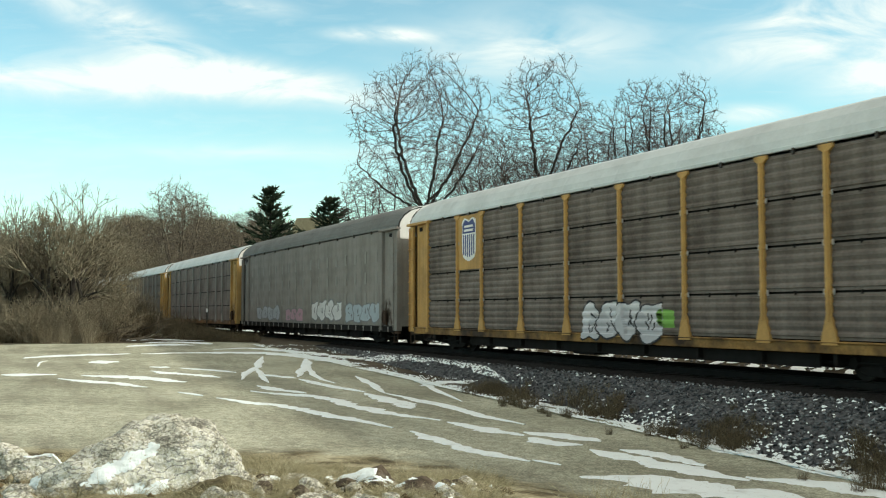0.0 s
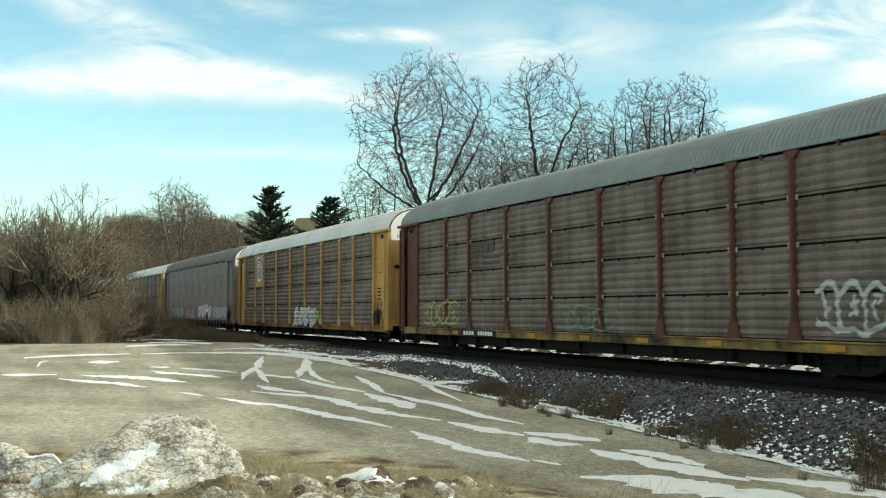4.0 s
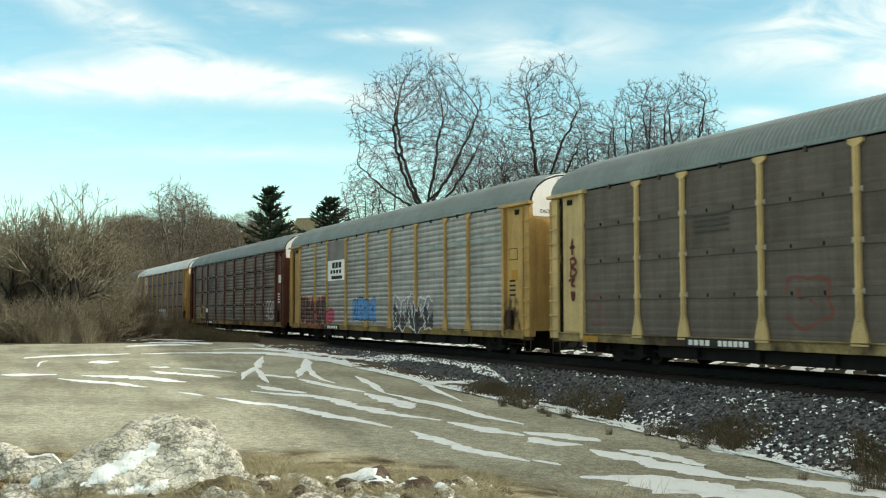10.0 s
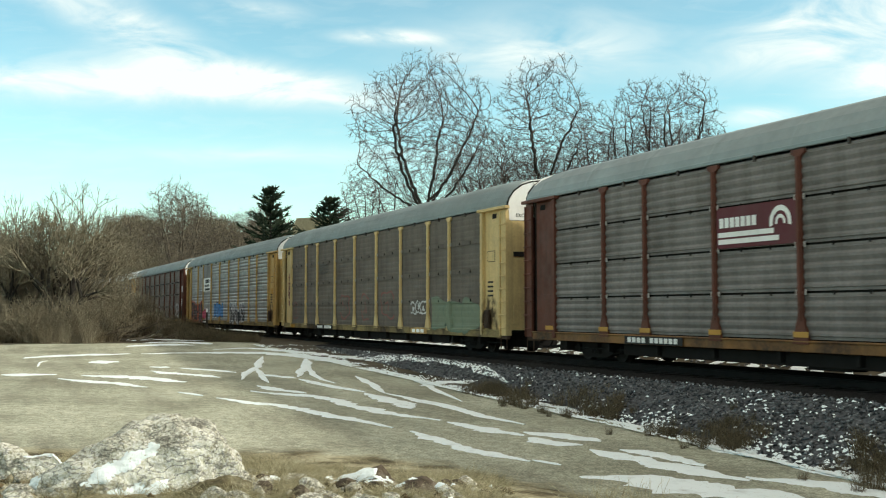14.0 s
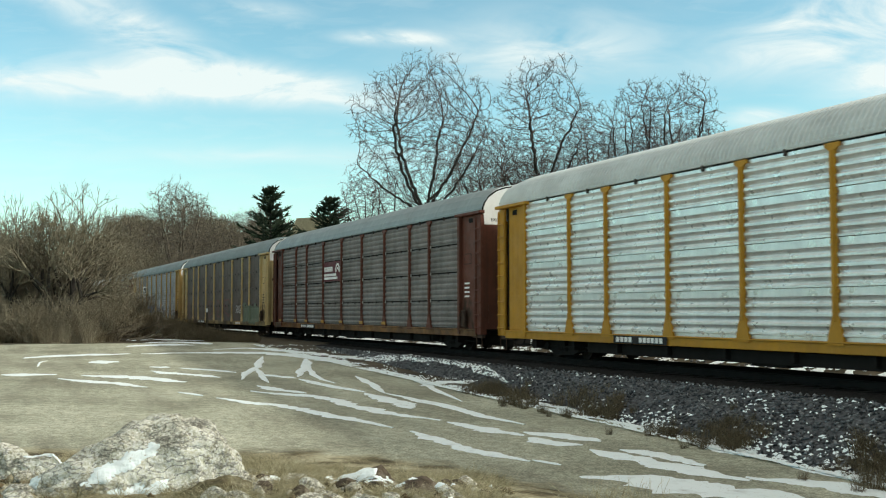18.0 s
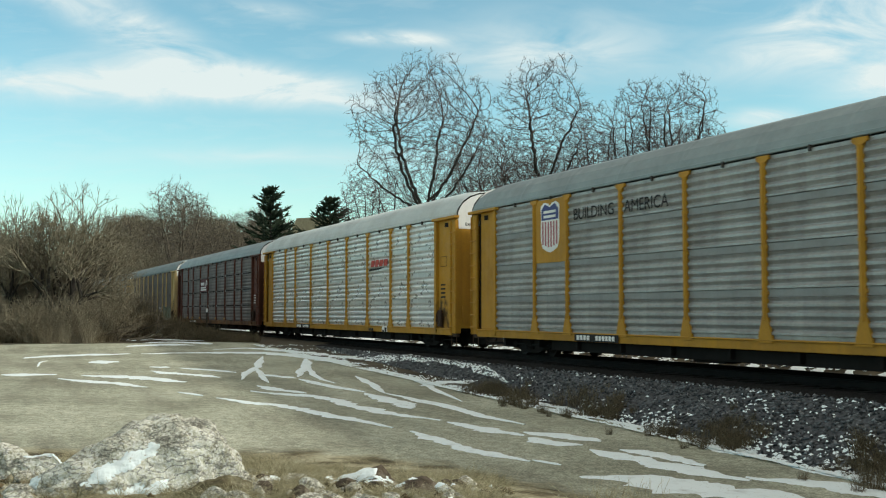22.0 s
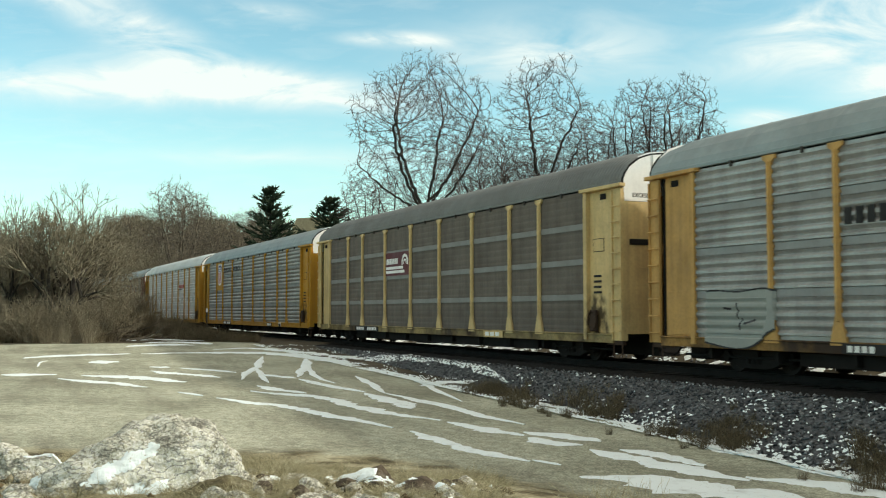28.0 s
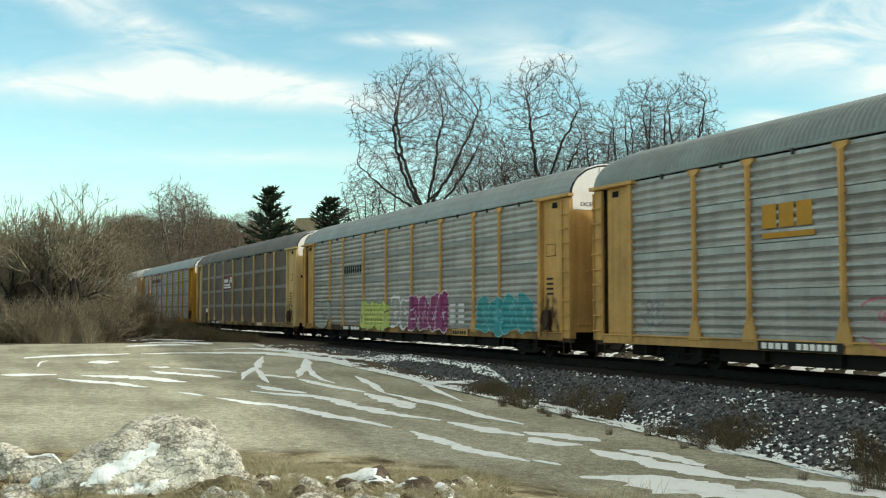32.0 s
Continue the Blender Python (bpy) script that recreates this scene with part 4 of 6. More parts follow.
    graffiti(c[8], 85, 7.25, 11.2, 0.50, 1.98, 4, spray(0.03, 0.24, 0.27), spray(0.20, 0.42, 0.45), "teal bubble-shaped graffiti with pale outline", thick=0.47, edge=0.10)
    for k in range(4):
        for a in (5.0, 5.75):
            sign(c[8], "tag_line", a, a + 0.5, 0.98 + k * 0.2, 1.08 + k * 0.2, WHITE_T, 0.051)
        sign(c[8], "tag_line", -5.15, -4.6, 0.98 + k * 0.24, 1.06 + k * 0.24, M["band"], 0.051)
    number_plate(c[8], -6.9, -4.4, ((0.06, 0.36, 4), (0.48, 0.94, 6)))
    number_plate(c[8], 5.3, 6.6, ((0.05, 0.95, 6),), M["orange"], M["ink"])
    # last wagon: block emblem in gold with a bar beneath
    p = new("emblem")
    p.parent = c[9]
    bars(p, -6.55, -4.95, 3.20, 3.72, 3, M["deep_yellow"], 0.052, 0.14)
    part("emblem_bar", patch(-6.55, -4.95, 2.98, 3.10, 0.052), M["deep_yellow"], p)
    number_plate(c[9], -6.7, -4.2, ((0.05, 0.40, 4), (0.48, 0.95, 6)))
    graffiti(c[9], 91, -3.75, 0.5, 0.45, 1.85, 3, M["silver"], spray(0.45, 0.15, 0.20), "pink outlined graffiti", thick=0.34, edge=0.16)
    graffiti(c[9], 92, -11.2, -10.2, 1.0, 1.7, 2, M["silver"], spray(0.22, 0.23, 0.24), "thin grey sprayed tag", edge=0.35)
    for k in (0, 1, 2, 3, 4, 5, 6, 7, 8, 9):
        car = c[k]
        for word, y in (("EXCESS", -1.2), ("HEIGHT", -0.44)):
            letters(car, word, -1.22, 4.47, 0.16, M["ink"], 0, "end").location = (13.455, y, 4.47)
        for z in (2.05, 2.2, 2.35, 1.9):
            sign(car, "stencil_line", 11.95, 12.35, z, z + 0.06, M["ink"] if k not in (1, 4) else M["white"], -0.018)
        if k in (0, 3, 7):
            part("door_slot", Shape().box(13.442, 13.47, -1.30, -0.55, 3.18, 3.34, 0.006), M["black"], car, "black slot in the end door")
        frame_box = sign(car, "consolidated_stencil", 11.92, 12.48, 3.05, 3.42, M["ink"], -0.026)
        part("stencil_field", patch(11.94, 12.46, 3.07, 3.40, -0.023), CAR_POST[k], frame_box)


CAR_POST = {0: M["orange"], 1: M["redbrown"], 2: M["yellow"], 3: M["cream"], 4: M["redbrown"], 5: M["deep_yellow"], 6: M["deep_yellow"], 7: M["cream"], 8: M["orange"], 9: M["orange"]}
dress_cars()


# ---- trees and shrubs ----
def tubes(name, segs, material, sides=3):
    """Tapered twigs from rows of x, y, z, x, y, z, r0, r1, built all at once."""
    a = np.array(segs, float)
    p0, p1, r0, r1 = a[:, 0:3], a[:, 3:6], a[:, 6], a[:, 7]
    d = p1 - p0
    d /= np.linalg.norm(d, axis=1)[:, None] + 1e-9
    ref = np.where(np.abs(d[:, 2:3]) < 0.9, [[0, 0, 1.0]], [[1.0, 0, 0]])
    u = np.cross(d, ref)
    u /= np.linalg.norm(u, axis=1)[:, None] + 1e-9
    w = np.cross(d, u)
    n = len(a)
    v = np.empty((n, 2, sides, 3))
    for k in range(sides):
        q = math.cos(2 * math.pi * k / sides) * u + math.sin(2 * math.pi * k / sides) * w
        v[:, 0, k] = p0 + q * r0[:, None]
        v[:, 1, k] = p1 + q * r1[:, None]
    base = (np.arange(n) * 2 * sides)[:, None]
    f = np.concatenate([base + np.array([[k, (k + 1) % sides, sides + (k + 1) % sides, sides + k]]) for k in range(sides)])
    me = bpy.data.meshes.new(name)
    me.vertices.add(n * 2 * sides)
    me.vertices.foreach_set("co", v.ravel())
    me.loops.add(len(f) * 4)
    me.loops.foreach_set("vertex_index", f.ravel().astype(np.int32))
    me.polygons.add(len(f))
    me.polygons.foreach_set("loop_start", np.arange(0, len(f) * 4, 4, dtype=np.int32))
    me.polygons.foreach_set("use_smooth", np.ones(len(f), bool))
    me.update()
    me.materials.append(material)
    return me


M["bark"] = earthy("grey_brown_bark", [(0.3, (0.02, 0.017, 0.015)), (0.6, (0.04, 0.035, 0.03)), (0.8, (0.07, 0.062, 0.054))], 3, 0.8, 0.02, fine=30)
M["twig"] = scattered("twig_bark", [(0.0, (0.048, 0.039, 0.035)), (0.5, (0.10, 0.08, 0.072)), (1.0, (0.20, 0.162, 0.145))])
# paler copy of the twig colour: distance haze is put into the bark
M["haze_twig"] = scattered("hazed_pale_twig_bark", [(0.0, (0.07, 0.057, 0.043)), (0.5, (0.145, 0.12, 0.091)), (1.0, (0.27, 0.225, 0.172))])
M["brush"] = scattered("dry_brush", [(0.0, (0.10, 0.085, 0.058)), (0.5, (0.21, 0.18, 0.125)), (1.0, (0.40, 0.35, 0.25))])


def crown_tree(seed, height, wide, trunk=4.6, first=2.5, levels=8, tip=0.0105, spread=0.50, forks=3, twigs=1.5, twig=0.6):
    """Limbs that fork again and again, each fork shorter and thinner; fine twigs stand along the outer ones."""
    rng = np.random.RandomState(seed)
    rows = []

    def limb(p, d, ln, level, weight):
        n = 3
        r0 = tip * 1.52 ** (levels - level) * weight
        side = 0.0
        for i in range(n):
            d = d + rng.normal(size=3) * 0.085 + np.array([0, 0, 0.02])
            d /= np.linalg.norm(d)
            q = p + d * ln / n
            rows.append((*p, *q, r0 * (1 - 0.10 * i), r0 * (0.9 - 0.10 * i), level))
            if level >= levels - 3:
                for _ in range(rng.poisson(twigs * 0.5)):
                    e = d * 0.8 + rng.normal(size=3) * 0.55 + np.array([0, 0, 0.15])
                    e /= np.linalg.norm(e)
                    s = twig * rng.uniform(0.4, 1.0)
                    m = q + e * s * 0.5
                    f = e + rng.normal(size=3) * 0.28
                    rows.append((*q, *m, tip * 0.75, tip * 0.6, 99))
                    rows.append((*m, *(m + f / np.linalg.norm(f) * s * 0.5), tip * 0.6, tip * 0.35, 99))
            elif level > 1 and i and rng.uniform() < 0.5:
                e = d * 0.7 + rng.normal(size=3) * 0.5
                limb(q, e / np.linalg.norm(e), ln * rng.uniform(0.5, 0.75), min(levels, level + 2), 0.9)
            p = q
        if level >= levels:
            return
        count = forks if level == 0 else 2 if rng.uniform() < 0.72 else 3
        u = np.cross(d, rng.normal(size=3))
        u /= np.linalg.norm(u)
        w = np.cross(d, u)
        for k in range(count):
            a = 2 * math.pi * k / count + rng.uniform(-0.4, 0.4)
            s = spread * rng.uniform(0.55, 1.25) * (1.25 if level == 0 else 1.0)
            e = d * math.cos(s) + (u * math.cos(a) + w * math.sin(a)) * math.sin(s)
            limb(p, e, ln * rng.uniform(0.66, 0.90) if level else first * rng.uniform(0.85, 1.25), level + 1, rng.uniform(0.8, 1.05))
    limb(np.array([0, 0, -0.4]), np.array([0.02, 0.02, 1.0]), trunk, 0, 1.0)
    a = np.array(rows)
    top = np.percentile(np.maximum(a[:, 2], a[:, 5]), 99.7)
    reach = np.percentile(np.hypot(a[:, 3], a[:, 4]), 97)
    kz = height / top
    kx = min(1.25 * kz, max(0.8 * kz, wide / reach))
    a[:, [0, 1, 3, 4]] *= kx
    a[:, [2, 5]] *= kz
    thick = a[a[:, 8] <= 2][:, :8]
    thin = a[a[:, 8] > 2][:, :8]
    return thick, thin


def bare_tree(seed, height, wide, label, fine=M["twig"], **more):
    thick, thin = crown_tree(seed, height, wide, **more)
    tree = thing("tree", tubes("trunk", thick, M["bark"], 7), None, label, "tree", "bare trees")
    part("crown", tubes("crown", thin, fine, 3), None, tree)
    return tree


def at(px, depth, lift=0.0):
    x, y = spot((px - 784) / 784, depth)
    return x, y, ground_z(x, y) + lift


def beyond(px, depth):
    """Keeps plants off the track: moves them back along the line of sight until they are behind it."""
    while 12.6 < at(px, depth)[1] < 23.0:
        depth += 3
    return depth


def grown_tree(seed, lobes, base, points, step=0.24, kill=0.30, tip=0.0095, twigs=2.7, twig=0.38, limbs=9):
    """A tree whose limbs grow towards points strewn in the lobes of its crown; lobes hold x, z, half width, half height."""
    rng = np.random.RandomState(seed)
    goal = []
    room = np.array([rx * rx * rz for _, _, rx, rz in lobes])
    while len(goal) < points:
        x, z, rx, rz = lobes[rng.choice(len(lobes), p=room / room.sum())]
        p = rng.uniform(-1.2, 1.2, 3)
        if 0.08 < p @ p < 1 + 0.75 * noise.noise(Vector(p / (np.linalg.norm(p) + 0.01)) * 2.3 + Vector((seed, 0, 0))):
            goal.append((x + p[0] * rx, p[1] * min(rx, 4.0) * 0.85, z + p[2] * rz))
    goal = np.array(goal)
    low = min(z - rz for _, z, _, rz in lobes)
    n0 = max(3, int((low + 0.5) / step))
    top = np.array([lobes[0][0], 0, low])
    node = [np.array([base, 0, -0.4]) + (top - np.array([base, 0, -0.4])) * (i / n0) + rng.normal(size=3) * 0.03 for i in range(n0 + 1)]
    parent = [-1] + list(range(n0))
    # main limbs fan out from the fork towards the rim of the crown
    fork = len(node) - 1
    for k in range(limbs):
        x, z, rx, rz = lobes[k % len(lobes)]
        a = 2 * math.pi * (k + rng.uniform(-0.3, 0.3)) / limbs
        end = np.array([x + 0.74 * rx * math.cos(a), 0.62 * rx * math.sin(a), z + rz * rng.uniform(-0.1, 0.6)])
        at_node = max(0, fork - rng.randint(0, 5))
        begin = node[at_node].copy()
        count = max(4, int(np.linalg.norm(end - begin) / step))
        bow = rng.normal(size=3) * 0.5
        for i in range(1, count + 1):
            u = i / count
            q = begin + (end - begin) * u + np.array([0, 0, 0.16 * np.linalg.norm(end - begin)]) * (u - u * u) * -1.5 + bow * (u - u * u) * 2 + rng.normal(size=3) * 0.04
            parent.append(at_node if i == 1 else len(node) - 1)
            node.append(q)
    best = np.full(len(goal), 1e9)
    near = np.zeros(len(goal), int)

    def reach_from(first):
        for i in range(first, len(node)):
            d = np.linalg.norm(goal - node[i], axis=1)
            hit = d < best
            best[hit], near[hit] = d[hit], i
    reach_from(0)
    shoots = {}
    for _ in range(110):
        live = best > kill
        if not live.any() or len(node) > 7000:
            break
        pull = {}
        for g, i in zip(goal[live], near[live]):
            d = g - node[i]
            pull.setdefault(i, []).append(d / np.linalg.norm(d))
        first = len(node)
        for i, ds in pull.items():
            if shoots.get(i, 0) > 2:
                continue
            shoots[i] = shoots.get(i, 0) + 1
            d = np.sum(ds, axis=0)
            d = d / (np.linalg.norm(d) + 1e-9) + rng.normal(size=3) * 0.11
            if parent[i] >= 0:
                u = node[i] - node[parent[i]]
                d = d + 0.40 * u / (np.linalg.norm(u) + 1e-9)
            node.append(node[i] + d / np.linalg.norm(d) * step)
            parent.append(i)
        reach_from(first)
    n = len(node)
    load = np.zeros(n)
    kids = np.zeros(n, int)
    for i in range(n - 1, 0, -1):
        load[i] = max(load[i], 1.0)
        load[parent[i]] += load[i]
        kids[parent[i]] += 1
    r = np.minimum(tip * load ** 0.42, 0.24)
    thick, thin = [], []
    for i in range(1, n):
        p, q = node[parent[i]], node[i]
        r0 = r[parent[i]] if parent[i] and load[parent[i]] < 2.2 * load[i] else r[i] * 1.08
        (thick if load[i] > 0.05 * load.max() else thin).append((*p, *q, r0, r[i]))
        if load[i] < 7:
            u = (q - p) / (np.linalg.norm(q - p) + 1e-9)
            for _ in range(rng.poisson(twigs if kids[i] else twigs + 1)):
                d = u * 0.8 + rng.normal(size=3) * 0.5 + np.array([0, 0, 0.12])
                d /= np.linalg.norm(d)
                s = twig * rng.uniform(0.35, 1.0)
                m = q + d * s * 0.5
                f = d + rng.normal(size=3) * 0.3
                thin.append((*q, *m, tip * 0.8, tip * 0.6))
                thin.append((*m, *(m + f / np.linalg.norm(f) * s * 0.5), tip * 0.6, tip * 0.35))
    return thick, thin


def round_tree(label, fine, *grown, **more):
    thick, thin = grown_tree(*grown, **more)
    tree = thing("tree", tubes("trunk", thick, M["bark"] if fine is M["twig"] else fine, 7), None, label, "tree", "bare trees")
    part("crown", tubes("crown", thin, fine, 3), None, tree)
    return tree


# local x of a grown tree points along FACING, across the view
FACING = 66.05
TALL = "tall leafless tree with spreading grey-brown limbs"
BIG = []
for seed, px, depth, lobes, base, points in ((255, 757, 60, ((-0.2, 11.6, 4.1, 3.6), (-2.6, 8.6, 2.1, 1.6), (2.0, 10.5, 2.0, 3.0)), 0.9, 5200),
                                             (202, 960, 63, ((0.1, 12.2, 2.9, 3.9), (1.9, 9.6, 2.3, 2.8), (-1.2, 9.4, 2.2, 2.6)), 0.2, 4800),
                                             (224, 1195, 61, ((0.1, 11.6, 2.6, 2.9), (-0.4, 9.2, 2.2, 2.4)), 0.0, 3600),
                                             (231, 1124, 63, ((0.0, 11.6, 1.6, 2.7), (0.2, 9.0, 1.5, 2.2)), 0.1, 2000)):
    t = round_tree(TALL, M["twig"], seed, lobes, base, points)
    t.matrix_world = pose(*at(px, depth), 0, 0, FACING)
    BIG.append(t)
rng = random.Random(5)
HEIGHTS = (15.2, 16.1, 14.5, 14.3)
for i, (px, depth, top, slim) in enumerate(((862, 72, 225, 0.8), (1052, 72, 178, 0.8), (640, 78, 305, 1.0), (1010, 78, 240, 1.0), (1240, 72, 215, 0.8), (700, 84, 290, 0.9), (910, 82, 270, 1.0), (1095, 80, 215, 0.9), (800, 84, 285, 1.0), (945, 78, 250, 0.9), (985, 86, 262, 1.0), (1075, 84, 235, 0.9), (1165, 80, 215, 0.9), (885, 88, 285, 1.0))):
    x, y, z = at(px, depth)
    k = (1.4 + depth * (551 - top) / 1890 - z) / HEIGHTS[i % 4]
    copy_thing(BIG[i % 4], pose(x, y, z, 0, 0, FACING + 67 * i + 180) @ Matrix.Diagonal((k * slim, k * slim, k, 1)))
FARLINE = "leafless brown tree in the far tree line"
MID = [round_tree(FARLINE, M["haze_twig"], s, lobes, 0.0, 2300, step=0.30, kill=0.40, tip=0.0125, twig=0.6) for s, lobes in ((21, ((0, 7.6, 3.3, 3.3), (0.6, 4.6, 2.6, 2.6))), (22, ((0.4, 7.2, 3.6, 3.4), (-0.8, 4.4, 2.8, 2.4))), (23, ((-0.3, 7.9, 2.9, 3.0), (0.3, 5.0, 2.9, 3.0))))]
for t, px, depth in zip(MID, (100, 30, 330), (57, 60, 150)):
    t.matrix_world = pose(*at(px, depth)) @ Matrix.Scale(0.62 if depth < 100 else 1.3, 4)
for i in range(76):
    px = 175 + 6.2 * i + rng.uniform(-8, 8)
    depth = beyond(px, rng.uniform(125, 180))
    top = 376 - 12 * math.sin(px * 0.045) + 40 * soft(400, 640, px) + rng.uniform(-6, 30)
    x, y, z = at(px, depth)
    k = (1.4 + depth * (551 - top) / 1890 - z) / 11.2
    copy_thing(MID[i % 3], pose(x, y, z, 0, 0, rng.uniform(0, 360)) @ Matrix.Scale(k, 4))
NEAR = round_tree("leafless tan-brown tree at the edge of the lot", M["brush"], 24, ((0.2, 7.4, 3.4, 3.3), (-0.5, 4.5, 2.8, 2.5)), 0.0, 2000, step=0.30, kill=0.42, tip=0.0125, twig=0.6)
NEAR.matrix_world = pose(*at(75, 62)) @ Matrix.Scale(0.62, 4)
for i in range(15):
    px = -60 + 12 * i + rng.uniform(-9, 9)
    depth = rng.uniform(58, 84)
    top = 378 - 16 * math.cos((px - 100) * 0.05) + rng.uniform(-10, 60)
    x, y, z = at(px, depth)
    k = (1.4 + depth * (551 - top) / 1890 - z) / 11.2
    copy_thing(NEAR, pose(x, y, z, 0, 0, rng.uniform(0, 360)) @ Matrix.Scale(k, 4))


def shrub(seed, height, stems, material=M["brush"]):
    """Many thin stems that rise from one root and fork twice."""
    rng = np.random.RandomState(seed)
    rows = []

    def shoot(p, d, ln, r, level):
        for i in range(3):
            d = d + rng.normal(size=3) * 0.16 + np.array([0, 0, 0.05])
            d /= np.linalg.norm(d)
            q = p + d * ln / 3
            rows.append((*p, *q, r * (1 - 0.25 * i), r * (0.75 - 0.25 * i) + 0.003))
            if level < 3:
                for _ in range(2):
                    e = d + rng.normal(size=3) * 0.55
                    shoot(q, e / np.linalg.norm(e), ln * rng.uniform(0.35, 0.6), r * 0.62, level + 1)
            p = q
    for _ in range(stems):
        a, b = rng.uniform(0, 2 * math.pi), rng.uniform(0, 1.0)
        d = np.array([math.cos(a) * b * 0.7, math.sin(a) * b * 0.7, 1])
        shoot(np.array([math.cos(a) * b, math.sin(a) * b, -0.2]), d / np.linalg.norm(d), height * rng.uniform(0.4, 0.8), 0.026, 1)
    return thing("shrub", tubes("shrub", rows, material, 3), None, "leafless tangle of brown brush and saplings", "shrub", "brush at the lot's edge")


BUSH = [shrub(s, 4.0, 60) for s in (31, 32, 33)]
for t, px, depth in zip(BUSH, (60, 140, 190), (53, 54, 55)):
    t.matrix_world = pose(*at(px, depth)) @ Matrix.Scale(0.6, 4)
for i in range(115):
    px = rng.uniform(-70, 128)
    depth = rng.uniform(52.5, 84)
    k = rng.uniform(0.3, 0.95) * (1 - 0.72 * soft(60, 125, px)) * (0.75 + 0.4 * math.sin(px * 0.06) ** 2)
    copy_thing(BUSH[i % 3], pose(*at(px, depth), 0, 0, rng.uniform(0, 360)) @ Matrix.Scale(k, 4))
for i in range(50):
    px, depth = rng.uniform(-60, 290), rng.uniform(84, 112)
    far = beyond(px, depth)
    copy_thing(BUSH[i % 3], pose(*at(px, far), 0, 0, rng.uniform(0, 360)) @ Matrix.Scale(rng.uniform(1.1, 1.8) * far / depth, 4))
M["thicket"] = scattered("dark_thicket", [(0.0, (0.09, 0.075, 0.053)), (0.5, (0.18, 0.155, 0.11)), (1.0, (0.33, 0.287, 0.21))])
THICK = [shrub(s, 4.6, 46, M["thicket"]) for s in (34, 35)]
for t, px in zip(THICK, (40, 120)):
    t.matrix_world = pose(*at(px, 64)) @ Matrix.Scale(1.1, 4)
for i in range(45):
    px = rng.uniform(-70, 95)
    depth = rng.uniform(57, 92)
    k = rng.uniform(0.5, 0.85) * depth / 62 * (1 - 0.5 * soft(60, 140, px))
    copy_thing(THICK[i % 2], pose(*at(px, depth), 0, 0, rng.uniform(0, 360)) @ Matrix.Scale(k, 4))
for seed, px, depth, h, lean in ((71, 100, 56, 8.3, 0), (72, 112, 55, 7.0, 12), (73, 20, 57, 7.4, 0), (74, 92, 57, 7.4, 15), (75, 78, 58, 6.6, 22), (76, 60, 58, 6.8, -8)):
    t = bare_tree(seed, h, 1.7, "leafless tree rising out of the brush", M["brush"], trunk=1.6, first=1.9, levels=7, tip=0.012, forks=3, spread=0.55, twigs=1.3)
    t.matrix_world = pose(*at(px, depth), 0, lean, 66)
for i in range(30):
    px = rng.uniform(215, 640)
    depth = beyond(px, rng.uniform(108, 150))
    copy_thing(BUSH[i % 3], pose(*at(px, depth), 0, 0, rng.uniform(0, 360)) @ Matrix.Scale(rng.uniform(1.0, 1.7), 4))

for i in range(40):
    x, y, z = at(rng.uniform(90, 520), rng.uniform(185, 215))
    if abs(y - TRACK_Y) > 8:
        copy_thing(BUSH[i % 3], pose(x, y, z, 0, 0, rng.uniform(0, 360)) @ Matrix.Scale(rng.uniform(1.0, 1.9), 4))

# ---- conifers, house and marker behind ----
M["needles"] = scattered("dark_needles", [(0.0, (0.012, 0.022, 0.014)), (0.6, (0.025, 0.042, 0.024)), (1.0, (0.045, 0.06, 0.035))])


def conifer(seed, height, wide):
    rng = np.random.RandomState(seed)
    trunk = [(0, 0, z, 0, 0, z + height / 10, 0.2 * (1 - z / height) + 0.02, 0.2 * (1 - z / height) + 0.01) for z in np.arange(0, height * 0.99, height / 10)]
    needles = []
    for z in np.arange(height * 0.08, height * 0.985, 0.34):
        k = 1 - z / height
        for _ in range(6):
            a = rng.uniform(0, 2 * math.pi)
            ln = wide * (k ** 0.7) * rng.uniform(0.45, 1.2) + 0.15
            d = np.array([math.cos(a), math.sin(a), 0.02 + 0.40 * (1 - k)])
            p = np.array([0, 0, z])
            for i in range(5):
                q = p + d * ln / 5
                d = d + np.array([0, 0, 0.07])
                for _ in range(5):
                    e = d * 0.6 + rng.normal(size=3) * np.array([0.5, 0.5, 0.32])
                    e = e / np.linalg.norm(e) * rng.uniform(0.25, 0.5)
                    needles.append((*(p + (q - p) * rng.uniform(0, 1)), *(q + e), 0.075, 0.02))
                p = q
    t = thing("conifer", tubes("trunk", trunk, M["bark"], 7), None, "dark green spruce standing among bare trees", "tree", "evergreen trees")
    part("crown", tubes("crown", needles, M["needles"], 3), None, t)
    return t


for seed, px, depth, top, wide in ((51, 478, 100, 332, 4.6), (52, 583, 104, 351, 5.0)):
    x, y, z = at(px, depth)
    conifer(seed, 1.4 + depth * (551 - top) / 1890 - z, wide).matrix_world = pose(x, y, z)

M["shingle"] = earthy("brown_shingles", [(0.3, (0.20, 0.175, 0.11)), (0.7, (0.30, 0.26, 0.165))], 2.5, 0.6, 0.02, fine=14)
M["siding"] = earthy("tan_siding", [(0.3, (0.20, 0.13, 0.10)), (0.7, (0.30, 0.21, 0.16))], 1.5, 0.3, 0.01, fine=10)


